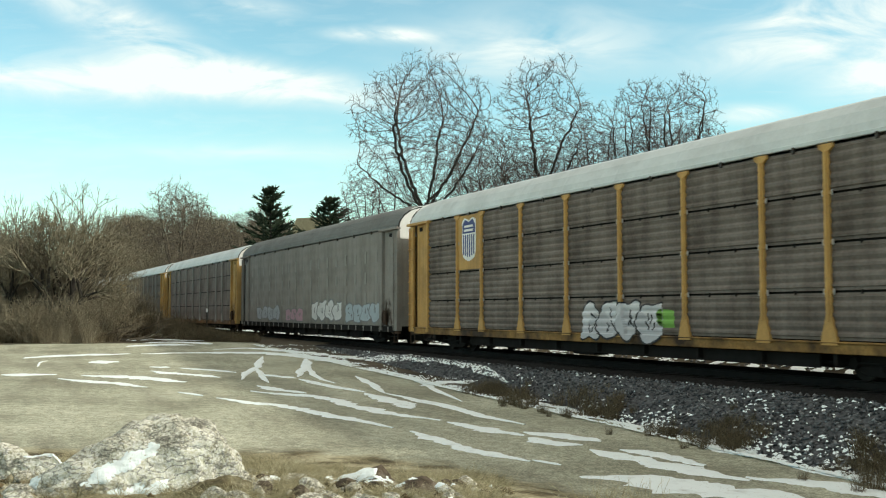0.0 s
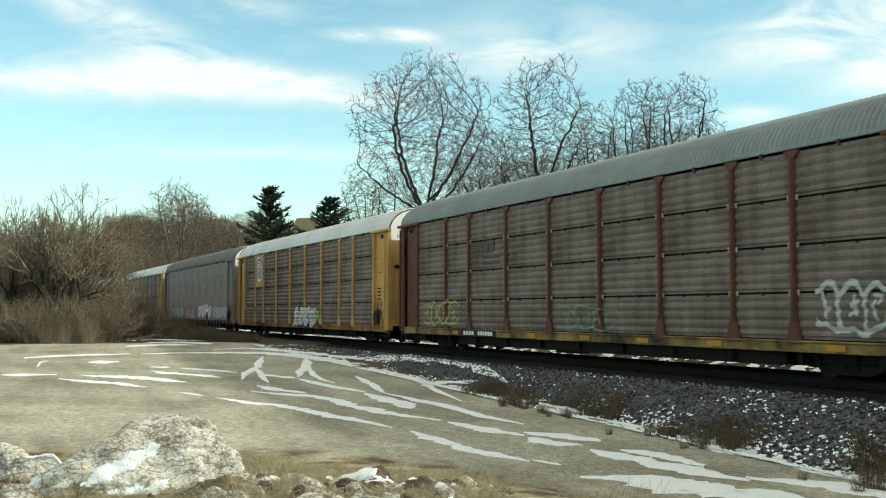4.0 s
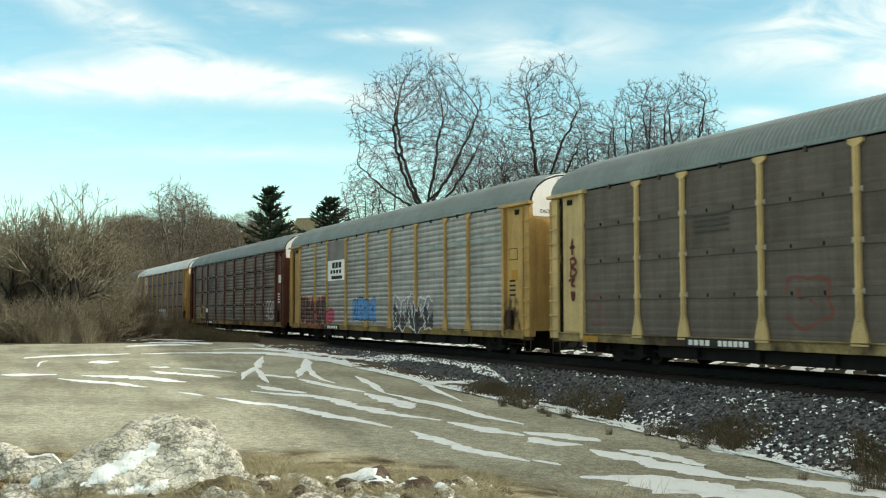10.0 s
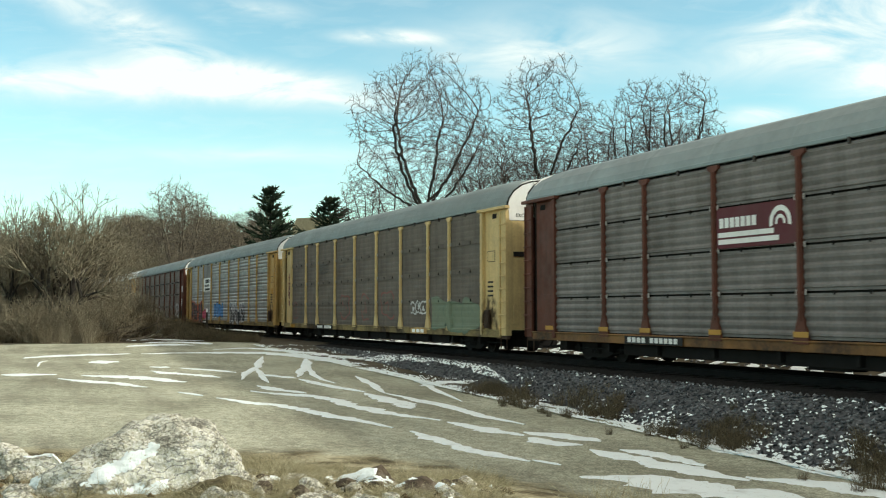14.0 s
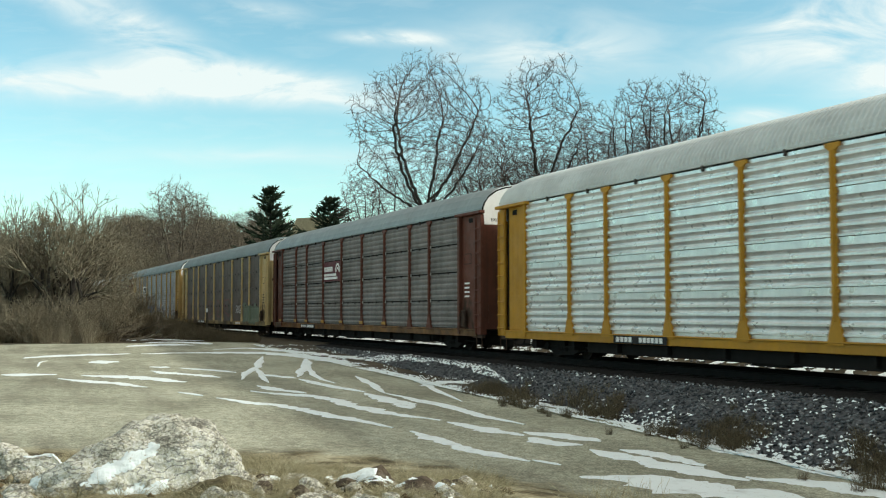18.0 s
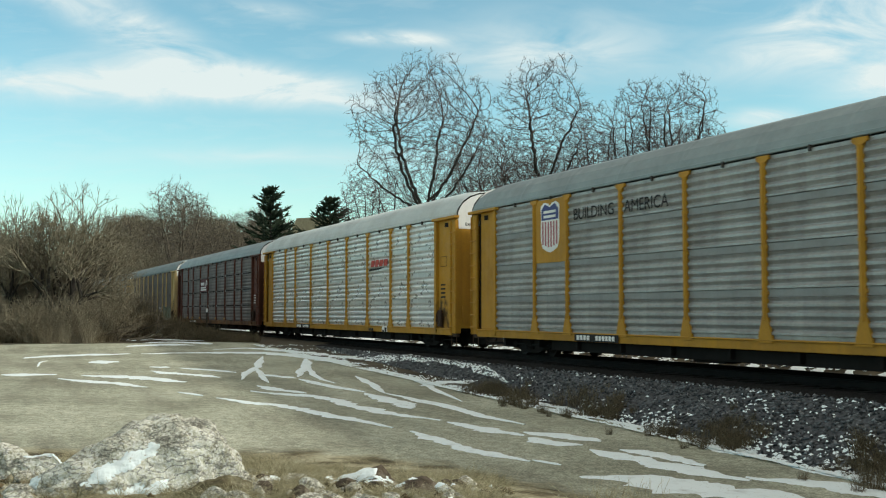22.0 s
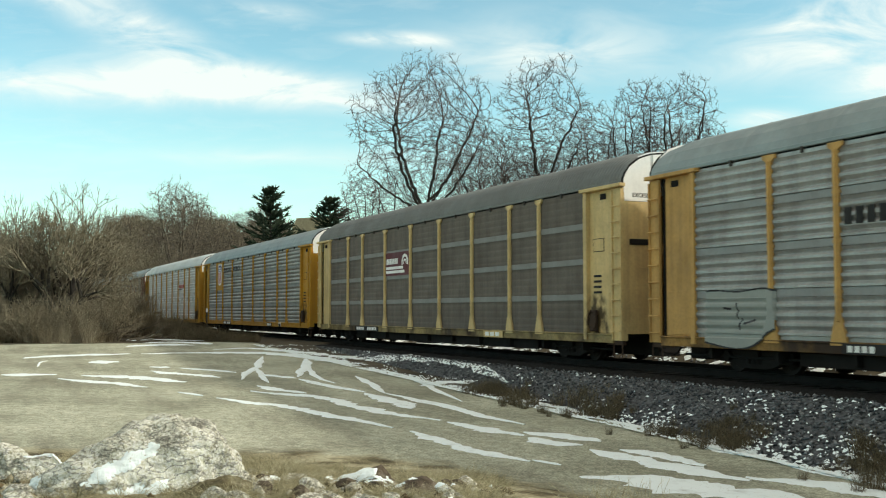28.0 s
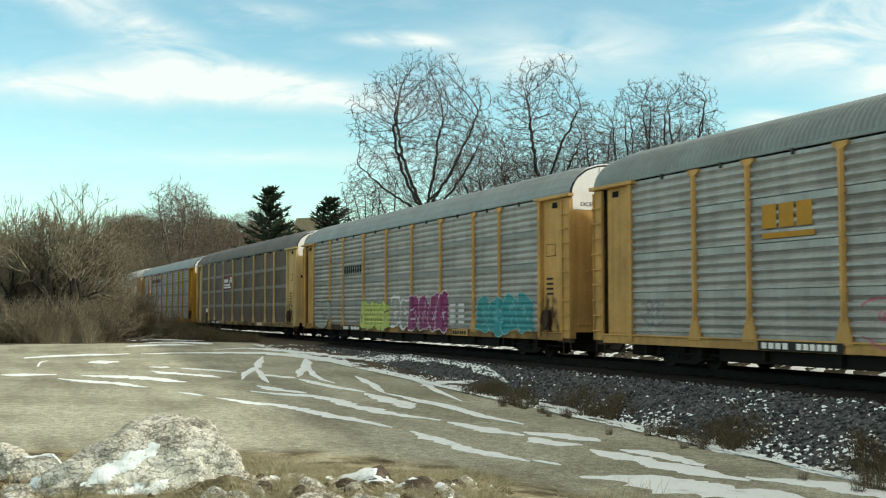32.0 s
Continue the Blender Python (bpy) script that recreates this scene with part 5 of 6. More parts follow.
def build_house():
    x, y, z = at(552, 122)
    z -= 0.5
    house = thing("house", None, None, "brown gabled house behind the trees", "house")
    house.matrix_world = pose(x, y, z, 0, 0, 215) @ Matrix.Diagonal((0.42, 0.62, 1.0, 1))
    part("wall", fixed(Shape().prism([(-3.2, 0), (3.2, 0), (3.2, 7.5), (0, 10.6), (-3.2, 7.5)], -5, 5, "x")), M["siding"], house)
    for k in (-1, 1):
        part("roof", fixed(Shape().prism([(0, 10.65), (k * 3.9, 6.9), (k * 3.9, 7.1), (0, 10.9)], -5.5, 5.5, "x")), M["shingle"], house)
    w = part("window", Shape().box(5.0, 5.06, -0.6, 0.6, 6.2, 7.6), M["white"], house)
    part("pane", Shape().box(5.06, 5.075, -0.5, 0.5, 6.3, 7.5), M["ink"], w)


build_house()


def build_marker():
    x, y, z = at(367, 60)
    post = thing("marker_post", Shape().box(-0.04, 0.04, -0.04, 0.04, -0.2, 1.75), M["steel"], "small white marker on a thin steel post", "marker post")
    part("marker_plate", Shape().box(0.045, 0.065, -0.05, 0.05, 1.5, 1.72, 0.005), M["white"], post)
    post.matrix_world = pose(x, y, z, 0, 0, -20)


build_marker()


# ---- snow on the lot ----
def snow_material():
    m, t, b = nodes_of("old_snow")
    c = ramp(t, noise_of(t, 3.0, 7), [(0.25, (0.66, 0.71, 0.71)), (0.42, (0.84, 0.915, 0.92)), (0.8, (0.88, 0.95, 0.955))])
    grit = ramp(t, noise_of(t, 16, 8, rough=0.7), [(0.60, 0), (0.68, 1)])
    c = mixed(t, grit, c, (0.40, 0.38, 0.32))
    t.links.new(c, b.inputs["Base Color"])
    b.inputs["Roughness"].default_value = 0.7
    bumped(t, b, noise_of(t, 25, 6), 0.6, 0.02)
    return m


M["snow"] = snow_material()
streaks_made = []


def bezier_points(points, step):
    """A smooth line through a few points."""
    pts = [Vector(p) for p in points]
    if len(pts) == 2:
        pts = [pts[0], (pts[0] + pts[1]) / 2 + Vector((0.05, 0.04)), pts[1]]
    ext = [2 * pts[0] - pts[1]] + pts + [2 * pts[-1] - pts[-2]]
    out = []
    for a, b, c, d in zip(ext, ext[1:], ext[2:], ext[3:]):
        n = max(2, int((c - b).length / step))
        for i in range(n):
            u = i / n
            out.append(0.5 * (2 * b + (c - a) * u + (2 * a - 5 * b + 4 * c - d) * u * u + (3 * b - a - 3 * c + d) * u ** 3))
    return out + [pts[-1]]


def snow_streak(width, *points):
    """A ragged streak of packed snow left along a wheel's path."""
    seed = len(streaks_made) * 3.7
    line = bezier_points(points, max(0.045, width * 0.08))
    rag = 1.0 if width > 0.41 else 0.45
    n = len(line)
    s = Shape()
    rows = []
    for i, p in enumerate(line):
        d = (line[min(i + 1, n - 1)] - line[max(i - 1, 0)]).normalized()
        side = Vector((-d.y, d.x))
        taper = 0.88 * min(1, 3.5 * i / n + 0.12, 3.5 * (n - 1 - i) / n + 0.12)
        row = []
        for k in (-1, -0.7, -0.2, 0.3, 0.75, 1):
            e = width * 0.5 * taper * (1.0 + rag * 0.75 * noise.noise(Vector((p.x * 1.6, p.y * 1.6, seed + (5 if k > 0 else 0)))) + rag * 0.55 * noise.noise(Vector((p.x * 4.3, p.y * 4.3, seed + (5 if k > 0 else 0)))) + rag * 0.28 * noise.noise(Vector((p.x * 11, p.y * 11, seed + (5 if k > 0 else 0)))))
            q = p + side * e * k + side * width * 0.25 * noise.noise(Vector((p.x * 0.8, p.y * 0.8, seed + 9)))
            h = 0.004 if abs(k) == 1 else 0.018 + 0.006 * noise.noise(Vector((q.x * 5, q.y * 5, 2)))
            row.append((q.x, q.y, max(ground_z(q.x, q.y), TRACK_HEIGHT(q.y)) + h))
        rows.append(row)
    w = 6
    s.add([v for r in rows for v in r], [(i * w + j, (i + 1) * w + j, (i + 1) * w + j + 1, i * w + j + 1) for i in range(n - 1) for j in range(w - 1)])
    streaks_made.append(thing("snow_streak", s, M["snow"], "ragged streak of packed snow on the gravel", "snow", "snow streaks on the lot", smooth=True))


def TRACK_HEIGHT(y):
    return ballast_z(y - TRACK_Y) if abs(y - TRACK_Y) < 5.6 else -9


snow_streak(2.60, (-58.0, 7.9), (-62.1, 10.2), (-56.6, 11.1))
snow_streak(1.40, (-53.7, 7.8), (-55.0, 9.6), (-51.2, 10.8))
snow_streak(1.30, (-50.5, 6.6), (-51.5, 8.2), (-50.8, 9.8))
snow_streak(1.05, (-43.4, 1.9), (-44.6, 3.6), (-45.1, 6.1))
snow_streak(1.20, (-45.0, 6.5), (-45.2, 10.0), (-42.7, 12.3), (-36.5, 13.0))
snow_streak(0.86, (-47.3, 9.9), (-47.7, 11.9), (-43.2, 13.4), (-38.4, 14.6), (-33.3, 14.9))
snow_streak(1.60, (-40.4, 4.0), (-40.7, 5.1))
snow_streak(0.10, (-38.8, 2.2), (-40.9, 2.4), (-41.7, 2.7))
snow_streak(0.84, (-36.0, 1.0), (-35.6, 2.6))
snow_streak(0.88, (-35.1, 3.3), (-34.1, 4.6), (-31.9, 5.9))
snow_streak(0.50, (-34.1, 2.5), (-32.6, 3.6), (-30.7, 4.6))
snow_streak(0.68, (-38.0, 5.8), (-37.6, 6.4))
snow_streak(0.52, (-36.3, 5.6), (-34.6, 6.4), (-33.1, 7.2))
snow_streak(0.40, (-37.2, 6.7), (-35.9, 7.6), (-34.8, 8.1))
snow_streak(0.42, (-33.7, 8.7), (-32.7, 9.0), (-32.1, 9.3))
snow_streak(0.34, (-42.4, 10.9), (-37.0, 9.3), (-34.7, 8.4), (-32.1, 7.6))
snow_streak(0.24, (-36.5, 9.2), (-33.1, 8.5), (-30.8, 8.1))
snow_streak(0.40, (-41.0, 12.3), (-36.5, 10.9), (-32.4, 9.4))
snow_streak(0.24, (-38.1, 11.4), (-32.6, 10.1), (-30.1, 9.9))
snow_streak(0.39, (-31.8, 9.3), (-29.5, 9.5), (-27.5, 9.9))
snow_streak(0.29, (-32.3, 11.3), (-29.8, 10.9), (-27.0, 10.3))
snow_streak(0.43, (-30.1, 7.6), (-28.5, 7.9), (-27.7, 8.3))
snow_streak(0.53, (-28.7, 7.0), (-26.6, 8.3), (-23.8, 8.6), (-21.3, 9.4))
snow_streak(0.58, (-21.0, 9.4), (-20.0, 9.7), (-18.6, 10.0))
snow_streak(0.22, (-29.1, 5.2), (-27.9, 5.6))
snow_streak(0.45, (-27.3, 5.8), (-24.9, 6.9), (-22.6, 7.5), (-20.5, 8.0))
snow_streak(0.42, (-19.9, 8.1), (-18.0, 8.2), (-16.9, 8.3), (-15.8, 8.6))
snow_streak(0.67, (-27.2, 9.8), (-25.0, 9.8), (-23.5, 9.7))
snow_streak(0.40, (-27.0, 10.3), (-23.9, 10.6), (-21.9, 10.6), (-20.1, 10.8))
snow_streak(0.26, (-35.4, 12.9), (-32.0, 12.9), (-27.9, 12.1), (-24.5, 11.4))
snow_streak(0.71, (-28.7, 12.0), (-29.8, 13.3), (-28.8, 13.8))
snow_streak(0.67, (-19.1, 10.3), (-18.3, 10.7), (-17.4, 11.0))
snow_streak(0.51, (-18.3, 9.9), (-17.5, 10.1), (-17.1, 10.4))
snow_streak(0.12, (-15.9, 8.7), (-15.3, 8.9))
snow_streak(0.71, (-16.6, 10.3), (-15.1, 10.5), (-13.9, 10.7), (-13.1, 11.0))
snow_streak(0.78, (-13.3, 11.0), (-12.5, 11.6), (-11.4, 11.9), (-10.8, 12.0))
snow_streak(0.59, (-16.4, 10.8), (-15.5, 11.1), (-14.4, 11.1))
snow_streak(1.19, (-14.2, 8.6), (-13.9, 9.4), (-13.1, 9.7), (-12.1, 10.2), (-10.9, 10.5))
snow_streak(0.46, (-14.9, 12.8), (-15.6, 12.6), (-16.5, 12.5))
snow_streak(0.41, (-38.3, 15.0), (-31.0, 14.7), (-27.0, 14.0))
snow_streak(0.35, (-25.8, 12.7), (-23.4, 13.1), (-20.8, 13.1))
snow_streak(0.25, (-20.6, 12.9), (-18.6, 12.9), (-16.7, 12.8))
snow_streak(0.24, (-15.9, 12.4), (-14.5, 12.6), (-13.2, 12.3))
snow_streak(0.30, (-13.4, 12.4), (-12.6, 12.5), (-11.6, 12.5))


# ---- loose stones, snow crumbs and dry weeds ----
def pebbles(name, rng, places, material, label, category, squash=0.7):
    """Small angular stones, all in one mesh; places hold x, y, z and a radius."""
    p = np.array(places)
    n = len(p)
    octa = np.array([(1, 0, 0), (0, 1, 0), (-1, 0, 0), (0, -1, 0), (0, 0, 1), (0, 0, -1)], float)
    v = octa[None] * rng.uniform(0.6, 1.25, size=(n, 6, 1)) + rng.normal(size=(n, 6, 3)) * 0.22
    a = rng.uniform(0, 6.28, n)
    x = v[..., 0] * np.cos(a)[:, None] - v[..., 1] * np.sin(a)[:, None]
    y = v[..., 0] * np.sin(a)[:, None] + v[..., 1] * np.cos(a)[:, None]
    v = np.stack([x, y, v[..., 2] * squash], -1) * p[:, 3][:, None, None] + p[:, None, :3]
    tri = np.array([(0, 1, 4), (1, 2, 4), (2, 3, 4), (3, 0, 4), (1, 0, 5), (2, 1, 5), (3, 2, 5), (0, 3, 5)])
    f = (np.arange(n) * 6)[:, None, None] + tri[None]
    f = f.reshape(-1, 3)
    me = bpy.data.meshes.new(name)
    me.vertices.add(n * 6)
    me.vertices.foreach_set("co", v.ravel())
    me.loops.add(len(f) * 3)
    me.loops.foreach_set("vertex_index", f.ravel().astype(np.int32))
    me.polygons.add(len(f))
    me.polygons.foreach_set("loop_start", np.arange(0, len(f) * 3, 3, dtype=np.int32))
    me.update()
    me.materials.append(material)
    return tagged(new(name, me), label, category, kind="stuff")


M["stones"] = scattered("ballast_stones", [(0.0, (0.035, 0.038, 0.042)), (0.45, (0.092, 0.097, 0.103)), (0.8, (0.165, 0.172, 0.18)), (1.0, (0.29, 0.295, 0.30))])
M["grit"] = scattered("lot_grit", [(0.0, (0.17, 0.16, 0.115)), (0.5, (0.33, 0.32, 0.235)), (1.0, (0.52, 0.50, 0.41))])


M["rubble"] = scattered("bank_rubble", [(0.0, (0.05, 0.036, 0.02)), (0.45, (0.15, 0.115, 0.065)), (0.8, (0.32, 0.29, 0.20)), (1.0, (0.60, 0.58, 0.50))])


def flecks(g, places, label):
    """Small ragged scraps of snow that lie on the ground, all in one mesh."""
    s = Shape()
    for x, y, r in places:
        n = 8
        turn = g.uniform(-0.5, 0.5)
        verts = [(x, y, max(TRACK_HEIGHT(y), ground_z(x, y)) + 0.062)]
        for k in range(n):
            a = 2 * math.pi * k / n
            q = r * g.uniform(0.45, 1.3)
            u, v = q * 1.7 * math.cos(a), q * 0.75 * math.sin(a)
            px, py = x + u * math.cos(turn) - v * math.sin(turn), y + u * math.sin(turn) + v * math.cos(turn)
            verts.append((px, py, max(TRACK_HEIGHT(py), ground_z(px, py)) + 0.035))
        s.add(verts, [(0, 1 + k, 1 + (k + 1) % n) for k in range(n)])
    thing("snow_scraps", s, M["snow"], label, "snow", kind="stuff", smooth=True)


def strew():
    g = np.random.RandomState(7)
    rows = []
    for _ in range(21000):
        x = -6 - 62 * g.uniform(0, 1) ** 1.6
        d = -g.uniform(2.3, 5.4)
        rows.append((x, TRACK_Y + d, ballast_z(d) + 0.02, g.uniform(0.025, 0.055)))
    pebbles("ballast_stones", g, rows, M["stones"], "loose grey crushed stones beside the rails", "ballast")
    rows = []
    for _ in range(6000):
        x, y = -6 - 70 * g.uniform(0, 1) ** 1.3, TRACK_Y + g.uniform(1.2, 5.5)
        rows.append((x, y, max(TRACK_HEIGHT(y), ground_z(x, y)) + 0.02, g.uniform(0.03, 0.07)))
    pebbles("ballast_stones", g, rows, M["stones"], "loose grey crushed stones behind the rails", "ballast")
    near, far = [], []
    while len(near) < 6400:
        x = -5 - 45 * g.uniform(0, 1) ** 1.4
        d = -5.0 + 2.6 * g.uniform(0, 1) ** 2.2
        y = TRACK_Y + d
        c = noise.noise(Vector((x * 0.6, y * 1.3, 4))) + 0.5 * noise.noise(Vector((x * 2.8, y * 2.8, 8)))
        c += 0.6 * soft(-3.4, -4.8, d) + 0.40 * soft(-24, -10, x) - 0.35
        if c > g.uniform(-0.25, 0.8):
            near.append((x, y, g.uniform(0.008, 0.042) * (1.0 + 0.4 * soft(-3.8, -4.8, d))))
    while len(far) < 5200:
        x, y = -6 - 85 * g.uniform(0, 1) ** 0.8, g.uniform(18.8, 24.5)
        if noise.noise(Vector((x * 0.7, y * 1.2, 6))) + 0.5 * noise.noise(Vector((x * 2.7, y * 2.2, 6))) > g.uniform(-0.6, 0.2):
            far.append((x, y, g.uniform(0.04, 0.20)))
    flecks(g, near, "crumbled snow caught between stones and weeds")
    flecks(g, far, "patchy snow on the bank behind the track")
    rows = []
    for _ in range(3000):
        depth, share = 9 + 40 * g.uniform(0, 1) ** 2.2, g.uniform(-1.05, 1.05)
        x, y = spot(share, depth)
        if y < 11:
            rows.append((x, y, ground_z(x, y) + 0.004, g.uniform(0.006, 0.018)))
    pebbles("gravel_grit", g, rows, M["grit"], "small loose stones on the gravel lot", "gravel")
    rows = []
    while len(rows) < 9000:
        share, depth = g.uniform(-1.05, 0.15), g.uniform(9.3, 13.6)
        x, y = spot(share, depth)
        if noise.noise(Vector((x * 1.2, y * 1.2, 12))) > g.uniform(-0.4, 0.35):
            rows.append((x, y, ground_z(x, y) + 0.005, 0.008 + 0.075 * g.uniform(0, 1) ** 4))
    pebbles("bank_rubble", g, rows, M["rubble"], "broken stones and clods on the earthen bank", "rubble")


strew()

M["weed"] = scattered("dead_weeds", [(0.0, (0.05, 0.038, 0.023)), (0.5, (0.125, 0.10, 0.062)), (1.0, (0.29, 0.24, 0.155))])
M["straw"] = scattered("pale_straw", [(0.0, (0.20, 0.178, 0.10)), (0.5, (0.38, 0.345, 0.21)), (1.0, (0.56, 0.52, 0.36))])


def weed_rows(seed, n, height, radius, lean, r=0.004):
    g = np.random.RandomState(seed)
    rows = []
    for _ in range(n):
        a, b = g.uniform(0, 6.28), radius * g.uniform(0, 1) ** 0.7
        p = np.array([math.cos(a) * b, math.sin(a) * b, -0.03])
        d = np.array([math.cos(a) * lean, math.sin(a) * lean, 1]) + g.normal(size=3) * lean * 0.7
        d /= np.linalg.norm(d)
        ln = height * g.uniform(0.4, 1.0)
        for i in range(3):
            q = p + d * ln / 3
            rows.append((*p, *q, r * (1 - 0.27 * i), r * (0.73 - 0.27 * i) + 0.0006))
            if i and g.uniform() < 0.7:
                e = d + g.normal(size=3) * 0.6
                rows.append((*q, *(q + e / np.linalg.norm(e) * ln * 0.25), r * 0.5, r * 0.25))
            d = d + g.normal(size=3) * 0.18 + np.array([0, 0, -0.10 * lean])
            p = q
    return np.array(rows)


def sown(name, kinds, places, material, label, category):
    """Many small plants in one mesh; places hold x, y, z, a turn, a width and a height."""
    out = []
    for i, (x, y, z, turn, wide, tall) in enumerate(places):
        a = kinds[i % len(kinds)].copy()
        c, s = math.cos(turn), math.sin(turn)
        for k in (0, 3):
            u, v = a[:, k].copy(), a[:, k + 1].copy()
            a[:, k], a[:, k + 1], a[:, k + 2] = x + wide * (c * u - s * v), y + wide * (s * u + c * v), z + tall * a[:, k + 2]
        a[:, 6:] *= wide
        out.append(a)
    tagged(new(name, tubes(name, np.concatenate(out), material, 3)), label, category, kind="stuff")


def plant_weeds():
    g = random.Random(17)
    dark_rows = [weed_rows(s, 90, 0.78, 0.34, 0.22, 0.0075) for s in (61, 62, 63)]
    straw_rows = [weed_rows(s, 70, 0.42, 0.16, 0.6) for s in (64, 65)]
    dark = [tubes("weed_clump", r, M["weed"], 3) for r in dark_rows]
    straw = [tubes("straw_tuft", r, M["straw"], 3) for r in straw_rows]
    stalks = tubes("straw_tuft", straw_rows[0], M["brush"], 3)
    spots = []
    for i in range(480):
        x = -7 - 20 * g.random() ** 1.1
        y = 12.75 + g.gauss(0.2, 0.5)
        if noise.noise(Vector((x * 0.45, y * 0.9, 3))) > -0.05:
            spots.append((x, y, g.uniform(0.14, 0.30) + 0.30 * max(0, noise.noise(Vector((x * 0.8, y * 0.5, 11)))) ** 0.8))
    spots += [(-22.3, 13.4, 0.6), (-21.9, 13.6, 0.5), (-22.8, 13.2, 0.5), (-13.2, 13.3, 0.6), (-12.6, 12.9, 0.55)]
    spots.sort(key=lambda q: -q[0])
    sown("weed_strip", dark_rows, [(x, y, max(TRACK_HEIGHT(y), ground_z(x, y)), g.uniform(0, 6.28), k, k * 1.25) for x, y, k in spots[140:]], M["weed"], "dead brown weeds along the ballast foot", "weeds")
    for x, y, k in spots[:140]:
        z = max(TRACK_HEIGHT(y), ground_z(x, y))
        ob = tagged(new("weed_clump", dark[g.randrange(3)]), "dead brown weeds at the foot of the ballast", "weeds", "weeds along the track")
        ob.matrix_world = pose(x, y, z, 0, 0, g.uniform(0, 360)) @ Matrix.Scale(k, 4)
    litter = []
    for i in range(300):
        x, y = spot(g.uniform(-1.0, 0.15), g.uniform(9.6, 15.5))
        k = g.uniform(0.2, 0.6)
        litter.append((x, y, ground_z(x, y), g.uniform(0, 6.28), k * 1.5, k * 0.7))
    sown("straw_litter", straw_rows, litter, M["straw"], "flattened dry straw strewn over the bank", "grass")
    for i in range(230):
        depth, share = g.uniform(10.5, 16.5), g.uniform(-1.0, 0.12)
        x, y = spot(share, depth)
        k = g.uniform(0.25, 0.75)
        ob = tagged(new("straw_tuft", straw[g.randrange(2)]), "pale dry straw tuft on the bank", "grass tuft", "straw on the bank")
        ob.matrix_world = pose(x, y, ground_z(x, y), 0, 0, g.uniform(0, 360)) @ Matrix.Diagonal((k * 1.5, k * 1.5, k * 0.8, 1))
    for i in range(40):
        x, y = spot((g.uniform(330, 480) - 784) / 784, g.uniform(10.2, 11.4))
        k = g.uniform(0.3, 0.6)
        ob = tagged(new("straw_tuft", straw[i % 2]), "matted dry grass round a mossy boulder", "grass tuft", "straw on the bank")
        ob.matrix_world = pose(x, y, ground_z(x, y) + 0.02, 0, 0, g.uniform(0, 360)) @ Matrix.Diagonal((k * 1.7, k * 1.7, k * 0.7, 1))
    for i in range(18):
        x, y, z = at(g.uniform(40, 165), g.uniform(51, 54))
        ob = tagged(new("straw_tuft", stalks), "tall pale dry grass before the brush", "grass tuft", "straw on the bank")
        ob.matrix_world = pose(x, y, z, 0, 0, g.uniform(0, 360)) @ Matrix.Diagonal((1.5, 1.5, g.uniform(1.5, 5.0), 1))
    for px in (1040, 1065, 1090, 1120, 1140):
        x, y = spot((px - 784) / 784, 10.3)
        ob = tagged(new("straw_tuft", straw[px % 2]), "pale dry straw tuft on the bank", "grass tuft", "straw on the bank")
        ob.matrix_world = pose(x, y, ground_z(x, y), 0, 0, px) @ Matrix.Scale(0.9, 4)
    for i in range(150):
        px = g.uniform(195, 450)
        x, y, z = at(px, 62.0 - 0.04 * (px - 225) + g.uniform(0, 5))
        ob = tagged(new("weed_clump", dark[i % 3]), "dark tangled weeds between lot and track", "weeds", "weeds along the track")
        ob.matrix_world = pose(x, y, z, 0, 0, g.uniform(0, 360)) @ Matrix.Diagonal((1.3, 1.3, g.uniform(1.1, 2.1) * (1 - 0.68 * soft(270, 420, px)), 1))
    for i in range(18):
        x, y, z = at(g.uniform(-10, 200), g.uniform(51.5, 55))
        ob = tagged(new("weed_clump", dark[i % 3]), "tall dry weeds at the lot's far edge", "weeds", "weeds along the track")
        ob.matrix_world = pose(x, y, z, 0, 0, g.uniform(0, 360)) @ Matrix.Scale(g.uniform(0.5, 1.3), 4)


plant_weeds()


def fallen_branches():
    """Pale dead limbs that lie at the corner of the brush, each with a few side shoots."""
    g = np.random.RandomState(91)
    for i in range(9):
        px = 120 + 15 * i + g.uniform(-6, 6)
        x, y, z = at(px, g.uniform(53.5, 56))
        a, rise = g.uniform(-0.5, 0.9), g.uniform(0.05, 0.4)
        d = np.array([math.sin(YAW) * math.cos(a), math.cos(YAW) * math.cos(a), rise])
        ln, p, rows = g.uniform(1.6, 3.2), np.array([0, 0, 0.12]), []
        for k in range(7):
            q = p + d * ln / 7
            r = 0.050 * (1 - k / 8)
            rows.append((*p, *q, r, r * 0.88))
            for _ in range(2):
                f = d + g.normal(size=3) * 0.55
                f[2] = abs(f[2])
                rows.append((*q, *(q + f / np.linalg.norm(f) * g.uniform(0.3, 0.8)), r * 0.5, 0.008))
            d = d + g.normal(size=3) * np.array([0.10, 0.10, 0.08])
            p = q
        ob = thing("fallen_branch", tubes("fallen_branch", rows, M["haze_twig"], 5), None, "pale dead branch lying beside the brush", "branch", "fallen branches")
        ob.matrix_world = pose(x, y, z)


fallen_branches()


